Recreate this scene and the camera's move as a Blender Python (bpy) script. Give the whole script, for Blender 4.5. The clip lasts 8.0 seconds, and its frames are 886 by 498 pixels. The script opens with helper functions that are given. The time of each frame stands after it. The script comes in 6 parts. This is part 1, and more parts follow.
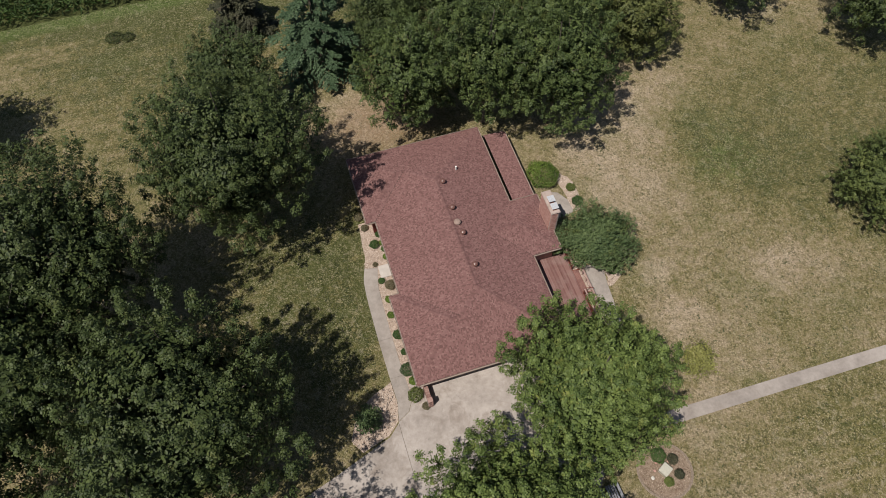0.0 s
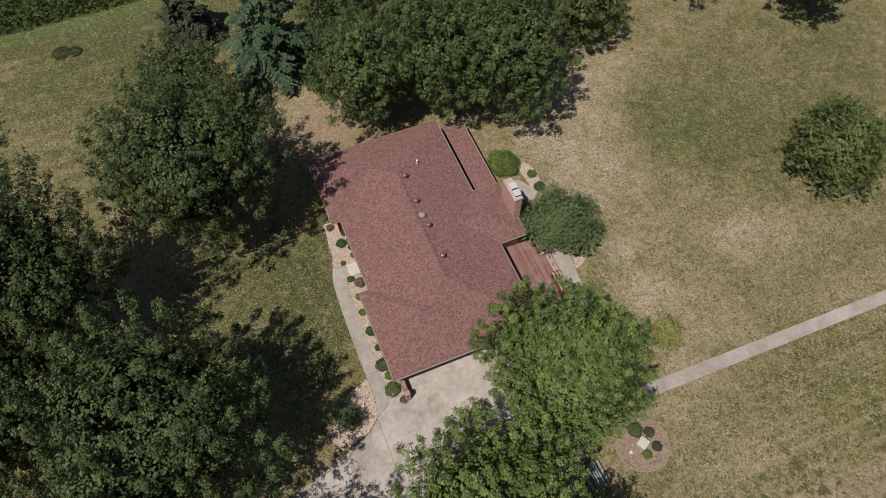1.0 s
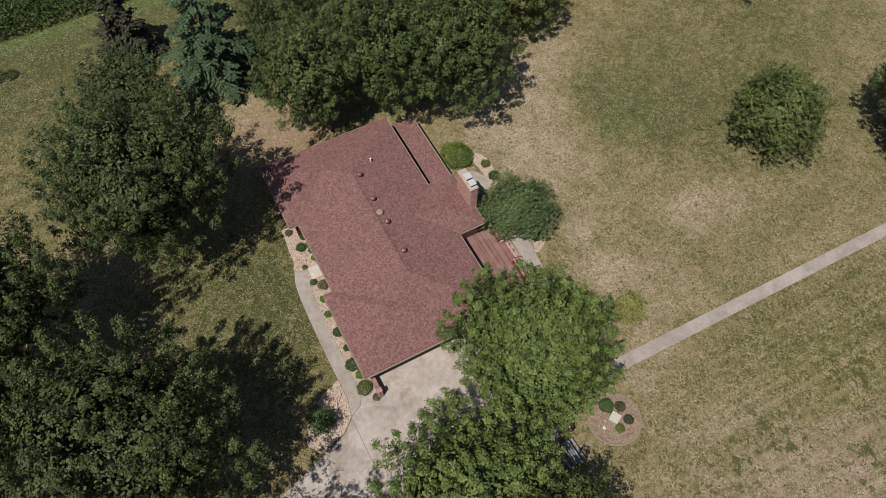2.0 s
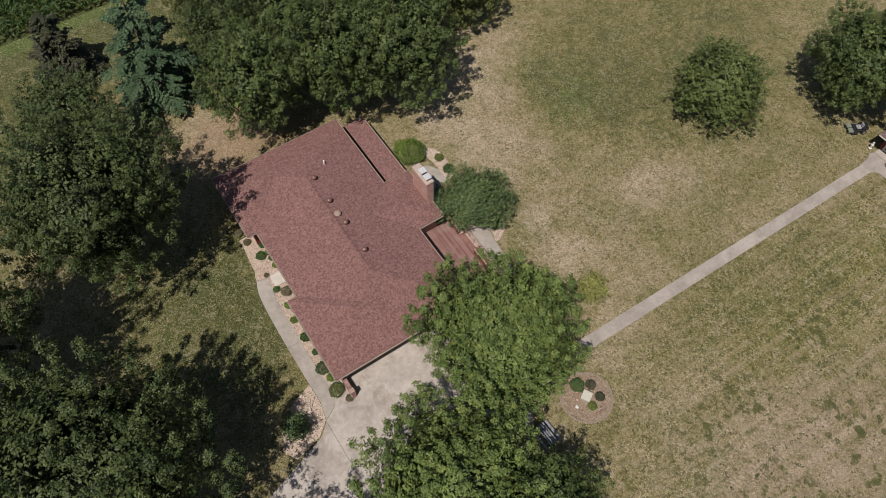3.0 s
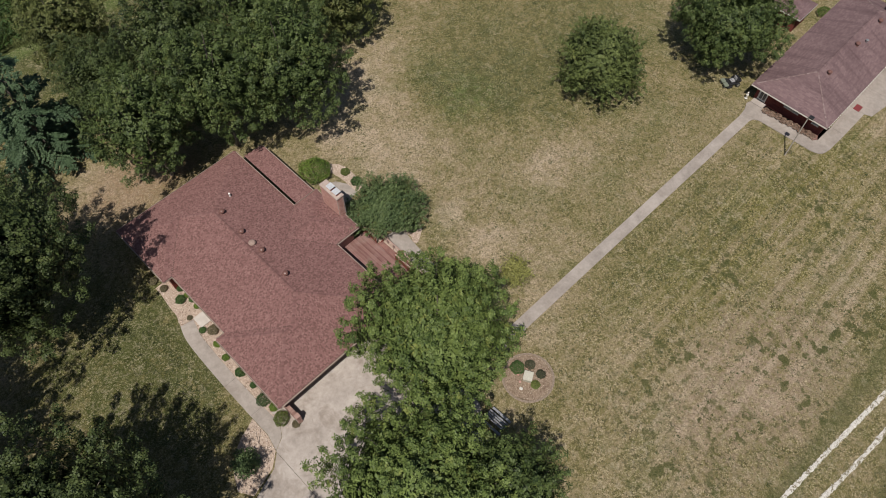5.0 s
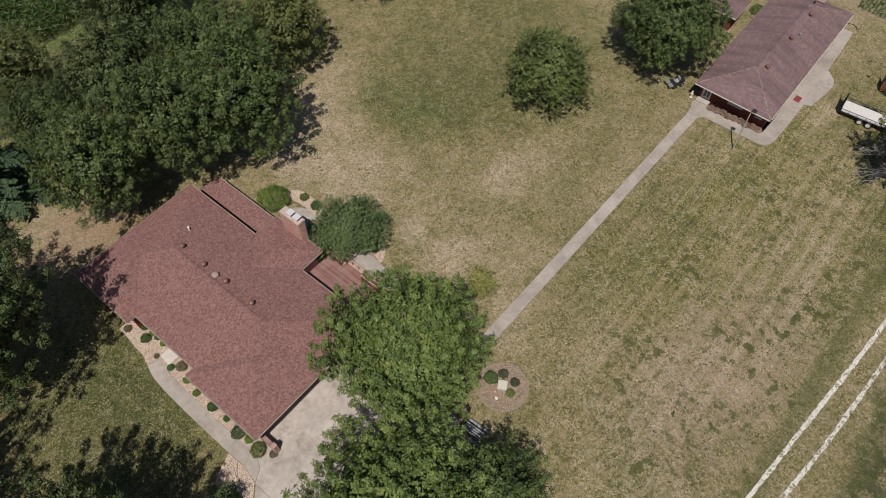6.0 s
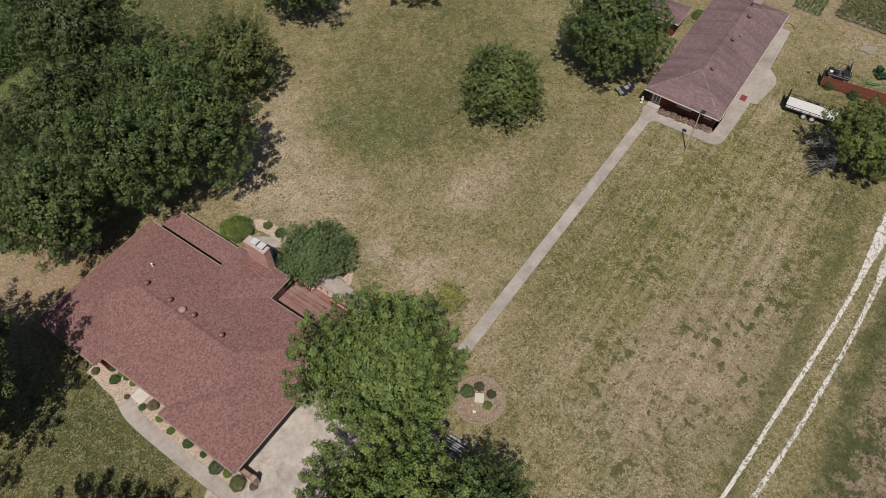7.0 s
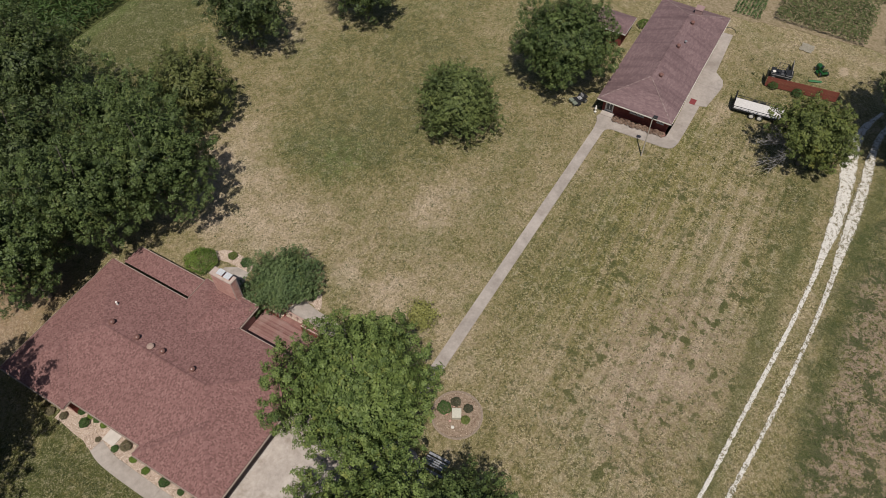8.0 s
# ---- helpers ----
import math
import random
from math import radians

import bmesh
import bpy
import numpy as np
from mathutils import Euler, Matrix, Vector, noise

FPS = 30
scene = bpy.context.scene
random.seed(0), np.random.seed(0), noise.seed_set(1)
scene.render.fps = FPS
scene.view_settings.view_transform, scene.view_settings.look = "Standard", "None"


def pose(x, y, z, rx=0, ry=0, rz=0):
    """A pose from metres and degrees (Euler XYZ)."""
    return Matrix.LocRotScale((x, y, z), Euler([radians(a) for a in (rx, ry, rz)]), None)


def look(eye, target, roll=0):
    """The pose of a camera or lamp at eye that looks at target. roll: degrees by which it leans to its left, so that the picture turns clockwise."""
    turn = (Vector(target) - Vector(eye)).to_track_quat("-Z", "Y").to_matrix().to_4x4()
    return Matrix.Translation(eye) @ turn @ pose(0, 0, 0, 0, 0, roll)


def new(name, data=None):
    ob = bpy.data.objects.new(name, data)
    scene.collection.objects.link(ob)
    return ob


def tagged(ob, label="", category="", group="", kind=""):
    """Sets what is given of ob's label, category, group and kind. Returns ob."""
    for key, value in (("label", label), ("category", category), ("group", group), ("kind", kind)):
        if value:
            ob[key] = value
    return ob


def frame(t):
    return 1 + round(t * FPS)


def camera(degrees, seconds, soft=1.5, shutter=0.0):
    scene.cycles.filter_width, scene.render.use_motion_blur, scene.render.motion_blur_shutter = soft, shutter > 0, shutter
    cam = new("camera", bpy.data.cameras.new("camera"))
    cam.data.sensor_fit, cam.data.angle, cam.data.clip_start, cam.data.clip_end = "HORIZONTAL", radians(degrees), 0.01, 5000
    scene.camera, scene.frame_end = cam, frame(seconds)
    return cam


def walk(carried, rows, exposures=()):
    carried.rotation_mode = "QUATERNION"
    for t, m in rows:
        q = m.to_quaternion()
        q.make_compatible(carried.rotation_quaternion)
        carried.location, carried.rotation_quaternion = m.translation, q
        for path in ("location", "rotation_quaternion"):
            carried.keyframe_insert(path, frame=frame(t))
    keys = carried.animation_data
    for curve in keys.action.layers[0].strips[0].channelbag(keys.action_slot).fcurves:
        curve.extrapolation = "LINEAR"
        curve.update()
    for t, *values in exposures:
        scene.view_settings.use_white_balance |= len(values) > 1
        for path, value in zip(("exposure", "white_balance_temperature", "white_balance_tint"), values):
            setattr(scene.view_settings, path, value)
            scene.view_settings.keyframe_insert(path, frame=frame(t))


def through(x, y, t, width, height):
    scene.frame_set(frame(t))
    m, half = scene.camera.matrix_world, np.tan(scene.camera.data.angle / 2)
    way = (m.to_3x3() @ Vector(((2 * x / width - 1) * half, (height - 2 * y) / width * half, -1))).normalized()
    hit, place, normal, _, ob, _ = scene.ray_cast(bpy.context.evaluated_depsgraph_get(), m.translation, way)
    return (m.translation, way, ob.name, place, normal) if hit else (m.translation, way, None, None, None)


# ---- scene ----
cam = camera(62.79, 8.0, soft=0.62)
# seconds, eye (x, y, z), yaw, pitch, lean to the right
PATH = [
    (0.0, 0.000, 0.000, 60.065, -17.500, -59.643, 0.266),
    (0.5, -0.123, -0.319, 60.014, -19.842, -59.658, 0.096),
    (1.0, -0.142, -0.694, 59.992, -22.485, -59.671, -0.045),
    (1.5, -0.139, -1.074, 59.973, -25.307, -59.661, -0.139),
    (3.0, -0.285, -2.116, 59.838, -33.805, -59.531, -0.286),
    (3.5, -0.363, -2.467, 59.760, -36.684, -59.403, -0.290),
    (4.0, -0.479, -2.800, 59.689, -39.580, -59.136, -0.245),
    (4.5, -0.639, -3.131, 59.638, -42.465, -58.746, -0.154),
    (6.0, -1.069, -3.706, 59.766, -50.381, -56.674, 0.101),
    (6.5, -1.244, -3.830, 59.843, -52.783, -55.897, 0.178),
    (7.0, -1.434, -3.947, 59.926, -55.106, -55.104, 0.265),
    (7.5, -1.622, -4.073, 60.002, -57.387, -54.314, 0.356),
    (8.0, -1.814, -4.188, 60.075, -59.594, -53.520, 0.440),
]
walk(cam, [(t, pose(x, y, z, 90 + pitch, 0, yaw) @ pose(0, 0, 0, 0, 0, -lean)) for t, x, y, z, yaw, pitch, lean in PATH])
scene.view_settings.exposure = 0.10

# ---------------------------------------------------------------- light
SUN = Vector((-0.445, -0.272, 1.0)).normalized()
world = bpy.data.worlds.new("sky")
scene.world = world
world.use_nodes = True
sky = world.node_tree.nodes.new("ShaderNodeTexSky")
sky.sky_type, sky.sun_disc = "NISHITA", False
sky.sun_elevation, sky.sun_rotation = math.asin(SUN.z), radians(238.6)
backg = world.node_tree.nodes["Background"]
backg.inputs["Strength"].default_value = 0.052
world.node_tree.links.new(sky.outputs[0], backg.inputs[0])
sun_data = bpy.data.lights.new("sun", "SUN")
sun_data.energy, sun_data.angle, sun_data.color = 4.2, radians(0.53), (1.0, 0.94, 0.86)
sun = new("sun", sun_data)
sun.matrix_world = look(SUN * 200, (0, 0, 0))

# ---------------------------------------------------------------- materials


class Mat:
    """A small node builder round one Principled material."""

    def __init__(self, name, rough=0.8, spec=0.3, metal=0.0):
        self.m = bpy.data.materials.new(name)
        self.m.use_nodes = True
        self.t = self.m.node_tree
        self.bsdf = self.t.nodes["Principled BSDF"]
        self.out = self.t.nodes["Material Output"]
        self.bsdf.inputs["Roughness"].default_value = rough
        self.bsdf.inputs["Specular IOR Level"].default_value = spec
        self.bsdf.inputs["Metallic"].default_value = metal

    def node(self, kind, **inputs):
        n = self.t.nodes.new(kind)
        for key, value in inputs.items():
            self.put(n.inputs[key.replace("_", " ")], value)
        return n

    def put(self, socket, value):
        if isinstance(value, bpy.types.NodeSocket):
            self.t.links.new(value, socket)
        else:
            socket.default_value = value

    def coords(self, space="Object"):
        return self.node("ShaderNodeTexCoord").outputs[space]

    def world_pos(self):
        return self.node("ShaderNodeNewGeometry").outputs["Position"]

    def island(self):
        return self.node("ShaderNodeNewGeometry").outputs["Random Per Island"]

    def noise(self, vec, scale, detail=4.0, rough=0.6, distort=0.0):
        return self.node("ShaderNodeTexNoise", Vector=vec, Scale=scale, Detail=detail, Roughness=rough, Distortion=distort).outputs["Fac"]

    def scaled(self, vec, sx, sy, sz, turn=0.0):
        n = self.node("ShaderNodeMapping", Vector=vec)
        n.inputs["Scale"].default_value = (sx, sy, sz)
        n.inputs["Rotation"].default_value = (0, 0, radians(turn))
        return n.outputs[0]

    def ramp(self, fac, *stops):
        n = self.node("ShaderNodeValToRGB", Fac=fac)
        e = n.color_ramp.elements
        while len(e) < len(stops):
            e.new(0.5)
        for el, (p, c) in zip(e, stops):
            el.position = p
            el.color = (*c, 1) if isinstance(c, tuple) else (c, c, c, 1)
        return n.outputs["Color"]

    def mix(self, fac, a, b, mode="MIX"):
        n = self.t.nodes.new("ShaderNodeMix")
        n.data_type, n.blend_type = "RGBA", mode
        for socket, value in ((n.inputs[0], fac), (n.inputs[6], a), (n.inputs[7], b)):
            if isinstance(value, tuple):
                value = (*value, 1)
            self.put(socket, value)
        return n.outputs[2]

    def math(self, op, a, b=0.0, clamp=False):
        n = self.t.nodes.new("ShaderNodeMath")
        n.operation, n.use_clamp = op, clamp
        self.put(n.inputs[0], a)
        self.put(n.inputs[1], b)
        return n.outputs[0]

    def axis(self, vec, k):
        return self.node("ShaderNodeSeparateXYZ", Vector=vec).outputs[k]

    def smooth(self, value, lo, hi):
        n = self.t.nodes.new("ShaderNodeMapRange")
        n.interpolation_type = "SMOOTHSTEP"
        self.put(n.inputs[0], value)
        n.inputs[1].default_value, n.inputs[2].default_value = lo, hi
        return n.outputs[0]

    def spot(self, vec, x, y, rx, ry, edge=0.5, wobble=0.35, wscale=0.35):
        """1 inside a ragged oval patch of the ground, 0 outside."""
        d = self.node("ShaderNodeVectorMath", Vector=vec)
        d.operation = "SUBTRACT"
        d.inputs[1].default_value = (x, y, 0)
        s = self.scaled(d.outputs[0], 1 / rx, 1 / ry, 0)
        ln = self.t.nodes.new("ShaderNodeVectorMath")
        ln.operation = "LENGTH"
        self.t.links.new(s, ln.inputs[0])
        w = self.math("MULTIPLY_ADD", self.noise(vec, wscale, 4), wobble * 2)
        w.node.inputs[2].default_value = -wobble
        r = self.math("ADD", ln.outputs["Value"], w)
        return self.math("SUBTRACT", 1.0, self.smooth(r, 1 - edge, 1 + edge), True)

    def finish(self, color, bump=None, strength=0.3, distance=0.02):
        self.put(self.bsdf.inputs["Base Color"], (*color, 1) if isinstance(color, tuple) else color)
        if bump is not None:
            b = self.node("ShaderNodeBump", Height=bump, Strength=strength, Distance=distance)
            self.t.links.new(b.outputs[0], self.bsdf.inputs["Normal"])
        return self.m


def plain(name, color, rough=0.6, spec=0.3, metal=0.0, vary=0.18, scale=6.0):
    """Paint or plastic with faint wear at two scales."""
    k = Mat(name, rough, spec, metal)
    p = k.coords()
    n = k.math("MULTIPLY", k.noise(p, scale, 5), k.noise(p, scale * 9, 3))
    dark = tuple(c * (1 - vary) for c in color)
    light = tuple(min(1, c * (1 + vary)) for c in color)
    return k.finish(k.ramp(n, (0.12, dark), (0.42, light)), k.noise(p, scale * 12), 0.08)


def lawn_material():
    k = Mat("lawn", 0.95, 0.1)
    p = k.world_pos()

    def add(total, fac, amount):
        return k.math("ADD", total, k.math("MULTIPLY", k.math("SUBTRACT", fac, 0.5), amount))

    tuft = k.noise(p, 3.4, 5, 0.72)
    fine = k.noise(p, 9.0, 4, 0.75)
    dry = add(0.47, k.noise(p, 0.06, 3, 0.6), 0.55)
    dry = add(dry, k.noise(p, 0.33, 8, 0.72, 0.3), 0.95)
    dry = add(dry, k.noise(p, 1.6, 5, 0.7), 1.0)
    # broad dry and green patches
    for x, y, rx, ry, amount in ((31.5, 40, 6.0, 9.0, 0.34), (39, 46.5, 5.0, 4.0, 0.24), (43.4, 21.5, 5.5, 3.2, 0.26), (37, 27, 8, 5, 0.06), (42, 7.5, 17, 3.5, -0.12), (55, 38, 18, 10, -0.16), (46, 30, 13, 11, -0.08), (41, 34.5, 4.5, 5, -0.10),
                                 (33, 5.2, 4, 2.5, 0.10), (33, -3.5, 6, 3.5, 0.22), (37, -9, 6, 3.5, 0.22), (50, -3.5, 14, 5, 0.04), (28.5, 17.5, 6, 5, 0.20), (28.9, 25, 1.6, 1.4, 0.30), (29, 20.2, 3.0, 1.6, 0.14), (27, 10, 6, 4, 0.14), (8, 51.5, 6, 4, 0.34),
                                 (-22, 58, 14, 15, -0.14), (-2, 32, 8, 10, -0.32), (60, 25, 10, 10, -0.06), (0.5, 30, 4, 7, -0.06), (50, 72, 40, 5, -0.30), (-20, 76, 40, 3.5, -0.25), (90, -4, 9, 12, 0.12), (0, 69, 20, 8, -0.34), (46, 69, 22, 9, -0.22), (35, 77, 60, 2.0, -0.6), (50, -21, 30, 3, -0.25), (54, -12, 22, 2.0, -0.18),
                                 (74, -6, 9, 7, -0.04), (85.3, -11.4, 1.0, 0.5, 0.35), (70.5, -0.4, 2.2, 1.2, 0.30)):
        dry = k.math("ADD", dry, k.math("MULTIPLY", k.spot(p, x, y, rx, ry, 0.5, 0.55, 0.45), amount))
    # mower stripes and old wheel lines, along the walk
    lines = k.noise(k.scaled(p, 0.012, 0.95, 1, 2), 1.0, 3, 0.75)
    field = k.spot(p, 50, -1, 26, 11, 0.4, 0.2, 0.1)
    dry = k.math("ADD", dry, k.math("MULTIPLY", k.math("MULTIPLY", k.math("SUBTRACT", lines, 0.5), field), 1.5))
    # crossing mower lines on the lawn behind the maples
    back = k.spot(p, -18, 64, 20, 14, 0.3, 0.2, 0.1)
    cross = k.noise(k.scaled(p, 0.03, 1.0, 1, 62), 1.0, 2, 0.5)
    dry = k.math("ADD", dry, k.math("MULTIPLY", k.math("MULTIPLY", k.math("SUBTRACT", cross, 0.5), back), 0.7))
    grass = k.ramp(dry, (0.12, (0.076, 0.084, 0.026)), (0.33, (0.148, 0.132, 0.051)), (0.52, (0.218, 0.180, 0.091)), (0.72, (0.302, 0.240, 0.152)), (0.95, (0.40, 0.316, 0.228)))
    # green and yellowish casts over wide patches
    grass = k.mix(k.math("MULTIPLY", k.smooth(k.noise(p, 0.13, 6, 0.65), 0.50, 0.64), 0.22), grass, (0.110, 0.132, 0.050))
    fresh = k.math("MULTIPLY", k.spot(p, 50, 0.5, 16, 7.5, 0.6, 0.6, 0.2), k.smooth(k.noise(k.scaled(p, 0.1, 1.0, 1, 0), 0.9, 4, 0.6), 0.40, 0.60))
    grass = k.mix(k.math("MULTIPLY", fresh, 0.5), grass, (0.165, 0.150, 0.036))
    lush = k.math("MULTIPLY", k.spot(p, 41.5, 35, 3.6, 3.0, 0.7, 0.7, 0.6), k.smooth(k.noise(p, 0.9, 5, 0.7), 0.42, 0.62))
    grass = k.mix(k.math("MULTIPLY", lush, 0.4), grass, (0.115, 0.165, 0.045))
    rim = k.spot(p, -5, 76.6, 62, 1.2, 0.6, 0.3, 0.3)
    grass = k.mix(k.math("MULTIPLY", rim, 0.6), grass, (0.085, 0.135, 0.032))
    # straw flecks and dark gaps between tufts, thicker in some patches
    coarse = k.math("MAXIMUM", k.spot(p, 44, -3, 30, 15, 0.5, 0.5, 0.2), 0.55)
    patch = k.math("MULTIPLY", k.smooth(k.noise(p, 0.55, 5, 0.7), 0.40, 0.62), coarse)
    flecks = k.noise(p, 8.0, 3, 0.6)
    gaps = k.noise(k.scaled(p, 1, 1, 1, 37), 4.2, 4, 0.68)
    pale = k.mix(0.5, k.mix(1.0, grass, (1.7, 1.7, 1.7), "MULTIPLY"), (0.46, 0.39, 0.28))
    deep = k.mix(1.0, grass, (0.34, 0.38, 0.33), "MULTIPLY")
    light = k.math("MULTIPLY", k.smooth(flecks, 0.52, 0.60), k.math("MULTIPLY_ADD", patch, 0.72))
    light.node.inputs[2].default_value = 0.15
    col = k.mix(light, grass, pale)
    dark = k.math("MULTIPLY", k.smooth(gaps, 0.50, 0.41), k.math("MULTIPLY_ADD", patch, 0.45))
    dark.node.inputs[2].default_value = 0.22
    col = k.mix(dark, col, deep)
    grass = k.mix(k.math("MULTIPLY", k.smooth(fine, 0.50, 0.62), 0.22), col, pale)
    # bleached straw lying in small patches
    straw = k.math("MULTIPLY", k.smooth(k.noise(k.scaled(p, 1, 1, 1, 71), 1.1, 6, 0.74, 0.4), 0.525, 0.62), k.smooth(fine, 0.40, 0.56))
    grass = k.mix(k.math("MULTIPLY", k.math("MULTIPLY", straw, coarse), 0.65), grass, (0.42, 0.36, 0.26))
    # bare pinkish soil past the track, with dark green weeds in it
    bare = k.math("MAXIMUM", k.spot(p, 38, -25.0, 24, 6.0, 0.4, 0.8, 0.2), k.math("MULTIPLY", k.spot(p, 35.5, -6.0, 10, 6, 0.6, 1.0, 0.5), 0.62))
    soil = k.ramp(k.noise(p, 3.0, 6, 0.85), (0.34, (0.17, 0.122, 0.085)), (0.5, (0.29, 0.215, 0.16)), (0.66, (0.40, 0.305, 0.235)))
    between = k.smooth(k.noise(k.scaled(p, 1, 1, 1, 50), 2.2, 6, 0.72), 0.42, 0.56)
    col = k.mix(k.math("MULTIPLY", k.math("MULTIPLY", bare, between), 0.95), grass, soil)
    # orange-brown litter under the grove's edge
    litter = k.math("MULTIPLY", k.spot(p, 9.5, 50.5, 6.5, 4.0, 0.5, 0.5, 0.5), k.smooth(fine, 0.36, 0.56))
    col = k.mix(k.math("MULTIPLY", litter, 0.7), col, k.ramp(tuft, (0.35, (0.15, 0.09, 0.055)), (0.65, (0.34, 0.22, 0.13))))
    # pale old wheel lines along the field
    rut = k.noise(k.scaled(p, 0.006, 1.5, 1, 2.5), 1.0, 1, 0.5)
    rut = k.math("MULTIPLY", k.math("MULTIPLY", k.smooth(rut, 0.62, 0.68), field), k.smooth(k.noise(p, 0.7, 5, 0.7), 0.36, 0.56))
    col = k.mix(k.math("MULTIPLY", rut, 0.5), col, k.ramp(fine, (0.35, (0.22, 0.18, 0.10)), (0.65, (0.42, 0.35, 0.24))))
    # scattered dark clumps of coarse grass
    clump = k.smooth(k.noise(p, 0.95, 5, 0.62), 0.525, 0.585)
    clump = k.math("MULTIPLY", clump, k.smooth(k.noise(k.scaled(p, 1, 1, 1, 20), 0.22, 4, 0.6), 0.42, 0.58))
    clump = k.math("MULTIPLY", clump, k.math("MAXIMUM", k.spot(p, 42, -4, 24, 11, 0.5, 0.6), 0.15))
    col = k.mix(k.math("MULTIPLY", clump, 0.88), col, k.ramp(fine, (0.35, (0.038, 0.050, 0.015)), (0.65, (0.120, 0.122, 0.046))))
    weed = k.math("MULTIPLY", k.smooth(k.noise(p, 0.42, 7, 0.78, 0.3), 0.505, 0.56), k.spot(p, 44, -24.0, 28, 6.5, 0.3, 0.3, 0.3))
    col = k.mix(k.math("MULTIPLY", weed, 0.85), col, k.ramp(fine, (0.32, (0.032, 0.046, 0.018)), (0.68, (0.090, 0.100, 0.042))))
    # rank green strips beside the wheel tracks
    strip = k.math("MAXIMUM", k.spot(p, 48, -18.9, 30, 0.9, 0.5, 0.5, 0.4), k.spot(p, 40, -12.9, 30, 0.8, 0.6, 0.6, 0.4))
    col = k.mix(k.math("MULTIPLY", strip, 0.45), col, k.ramp(fine, (0.35, (0.05, 0.066, 0.022)), (0.65, (0.11, 0.115, 0.045))))
    return k.finish(col, k.math("ADD", tuft, fine), 1.0, 0.12)


def concrete_material(name, lo, hi, stain=0.5):
    k = Mat(name, 0.85, 0.25)
    p = k.world_pos()
    a, b, c = k.noise(p, 0.35, 5, 0.65, 0.5), k.noise(p, 2.2, 5, 0.7), k.noise(p, 30, 3)
    col = k.ramp(k.math("ADD", k.math("MULTIPLY", a, 0.6), k.math("MULTIPLY", b, 0.4)), (0.36, lo), (0.62, hi))
    blot = k.math("MULTIPLY", k.smooth(k.noise(p, 0.45, 6, 0.68, 0.8), 0.47, 0.68), stain)
    col = k.mix(blot, col, (lo[0] * 0.72, lo[1] * 0.66, lo[2] * 0.60))
    drip = k.math("MULTIPLY", k.smooth(k.noise(p, 1.9, 6, 0.75, 0.6), 0.55, 0.70), stain * 0.6)
    col = k.mix(drip, col, tuple(v * 0.6 for v in lo))
    return k.finish(col, c, 0.25, 0.01)


def shingle_material(name, stops, stain, streak, runs=0.0):
    k = Mat(name, 0.92, 0.2)
    p = k.world_pos()
    r = k.island()
    a, b, c = k.noise(p, 0.22, 4, 0.6, 0.6), k.noise(p, 1.2, 5, 0.7), k.noise(p, 24, 3, 0.7)
    col = k.ramp(r, *stops)
    col = k.mix(k.math("MULTIPLY", k.smooth(b, 0.42, 0.7), 0.14), col, stain)
    col = k.mix(k.math("MULTIPLY", k.smooth(a, 0.42, 0.68), streak), col, stain)
    if runs:
        # dark algae runs down the slopes
        run = k.math("MULTIPLY", k.smooth(k.noise(k.scaled(p, 0.85, 0.085, 0.05), 1.0, 5, 0.65, 0.5), 0.45, 0.68), k.math("ADD", 0.35, k.noise(p, 0.3, 3)))
        col = k.mix(k.math("MULTIPLY", run, runs), col, stain)
    col = k.mix(0.22, col, k.ramp(c, (0.3, 0.0), (0.7, 0.5)), "OVERLAY")
    return k.finish(col, c, 0.5, 0.01)


def brick_material(name, lo, hi):
    k = Mat(name, 0.9, 0.2)
    p = k.coords()
    a = k.noise(p, 2.5, 5)
    w = k.noise(p, 22, 4)
    col = k.mix(k.math("MULTIPLY", w, 0.6), k.ramp(k.node("ShaderNodeObjectInfo").outputs["Random"], (0.0, lo), (1.0, hi)), k.ramp(a, (0.3, lo), (0.7, hi)))
    return k.finish(col, w, 0.4, 0.01)


def leaf_material(name, dark, light, odd=None, through=0.10, rough=0.55):
    k = Mat(name, rough, 0.25)
    p = k.world_pos()
    r = k.island()
    patch = k.noise(p, 0.42, 4, 0.6)
    f = k.math("ADD", k.math("MULTIPLY", r, 0.55), k.math("MULTIPLY", k.smooth(patch, 0.32, 0.68), 0.45))
    col = k.ramp(f, (0.1, dark), (0.9, light))
    if odd:
        col = k.mix(k.math("MULTIPLY", k.smooth(k.noise(p, 0.75, 4, 0.6), 0.56, 0.70), 0.75), col, odd)
    k.finish(col)
    tr = k.node("ShaderNodeBsdfTranslucent", Color=col)
    mx = k.node("ShaderNodeMixShader", Fac=through)
    k.t.links.new(k.bsdf.outputs[0], mx.inputs[1])
    k.t.links.new(tr.outputs[0], mx.inputs[2])
    k.t.links.new(mx.outputs[0], k.out.inputs["Surface"])
    return k.m


def bark_material(name, lo, hi):
    k = Mat(name, 0.95, 0.1)
    p = k.coords()
    n = k.noise(k.scaled(p, 6, 6, 1), 1.5, 6, 0.7)
    return k.finish(k.ramp(n, (0.3, lo), (0.7, hi)), n, 0.8, 0.04)


def stone_material(name, *stops):
    k = Mat(name, 0.9, 0.25)
    col = k.ramp(k.island(), *stops)
    n = k.noise(k.world_pos(), 18, 4)
    return k.finish(k.mix(0.35, col, k.ramp(n, (0.3, 0.05), (0.7, 0.7)), "OVERLAY"), n, 0.3)


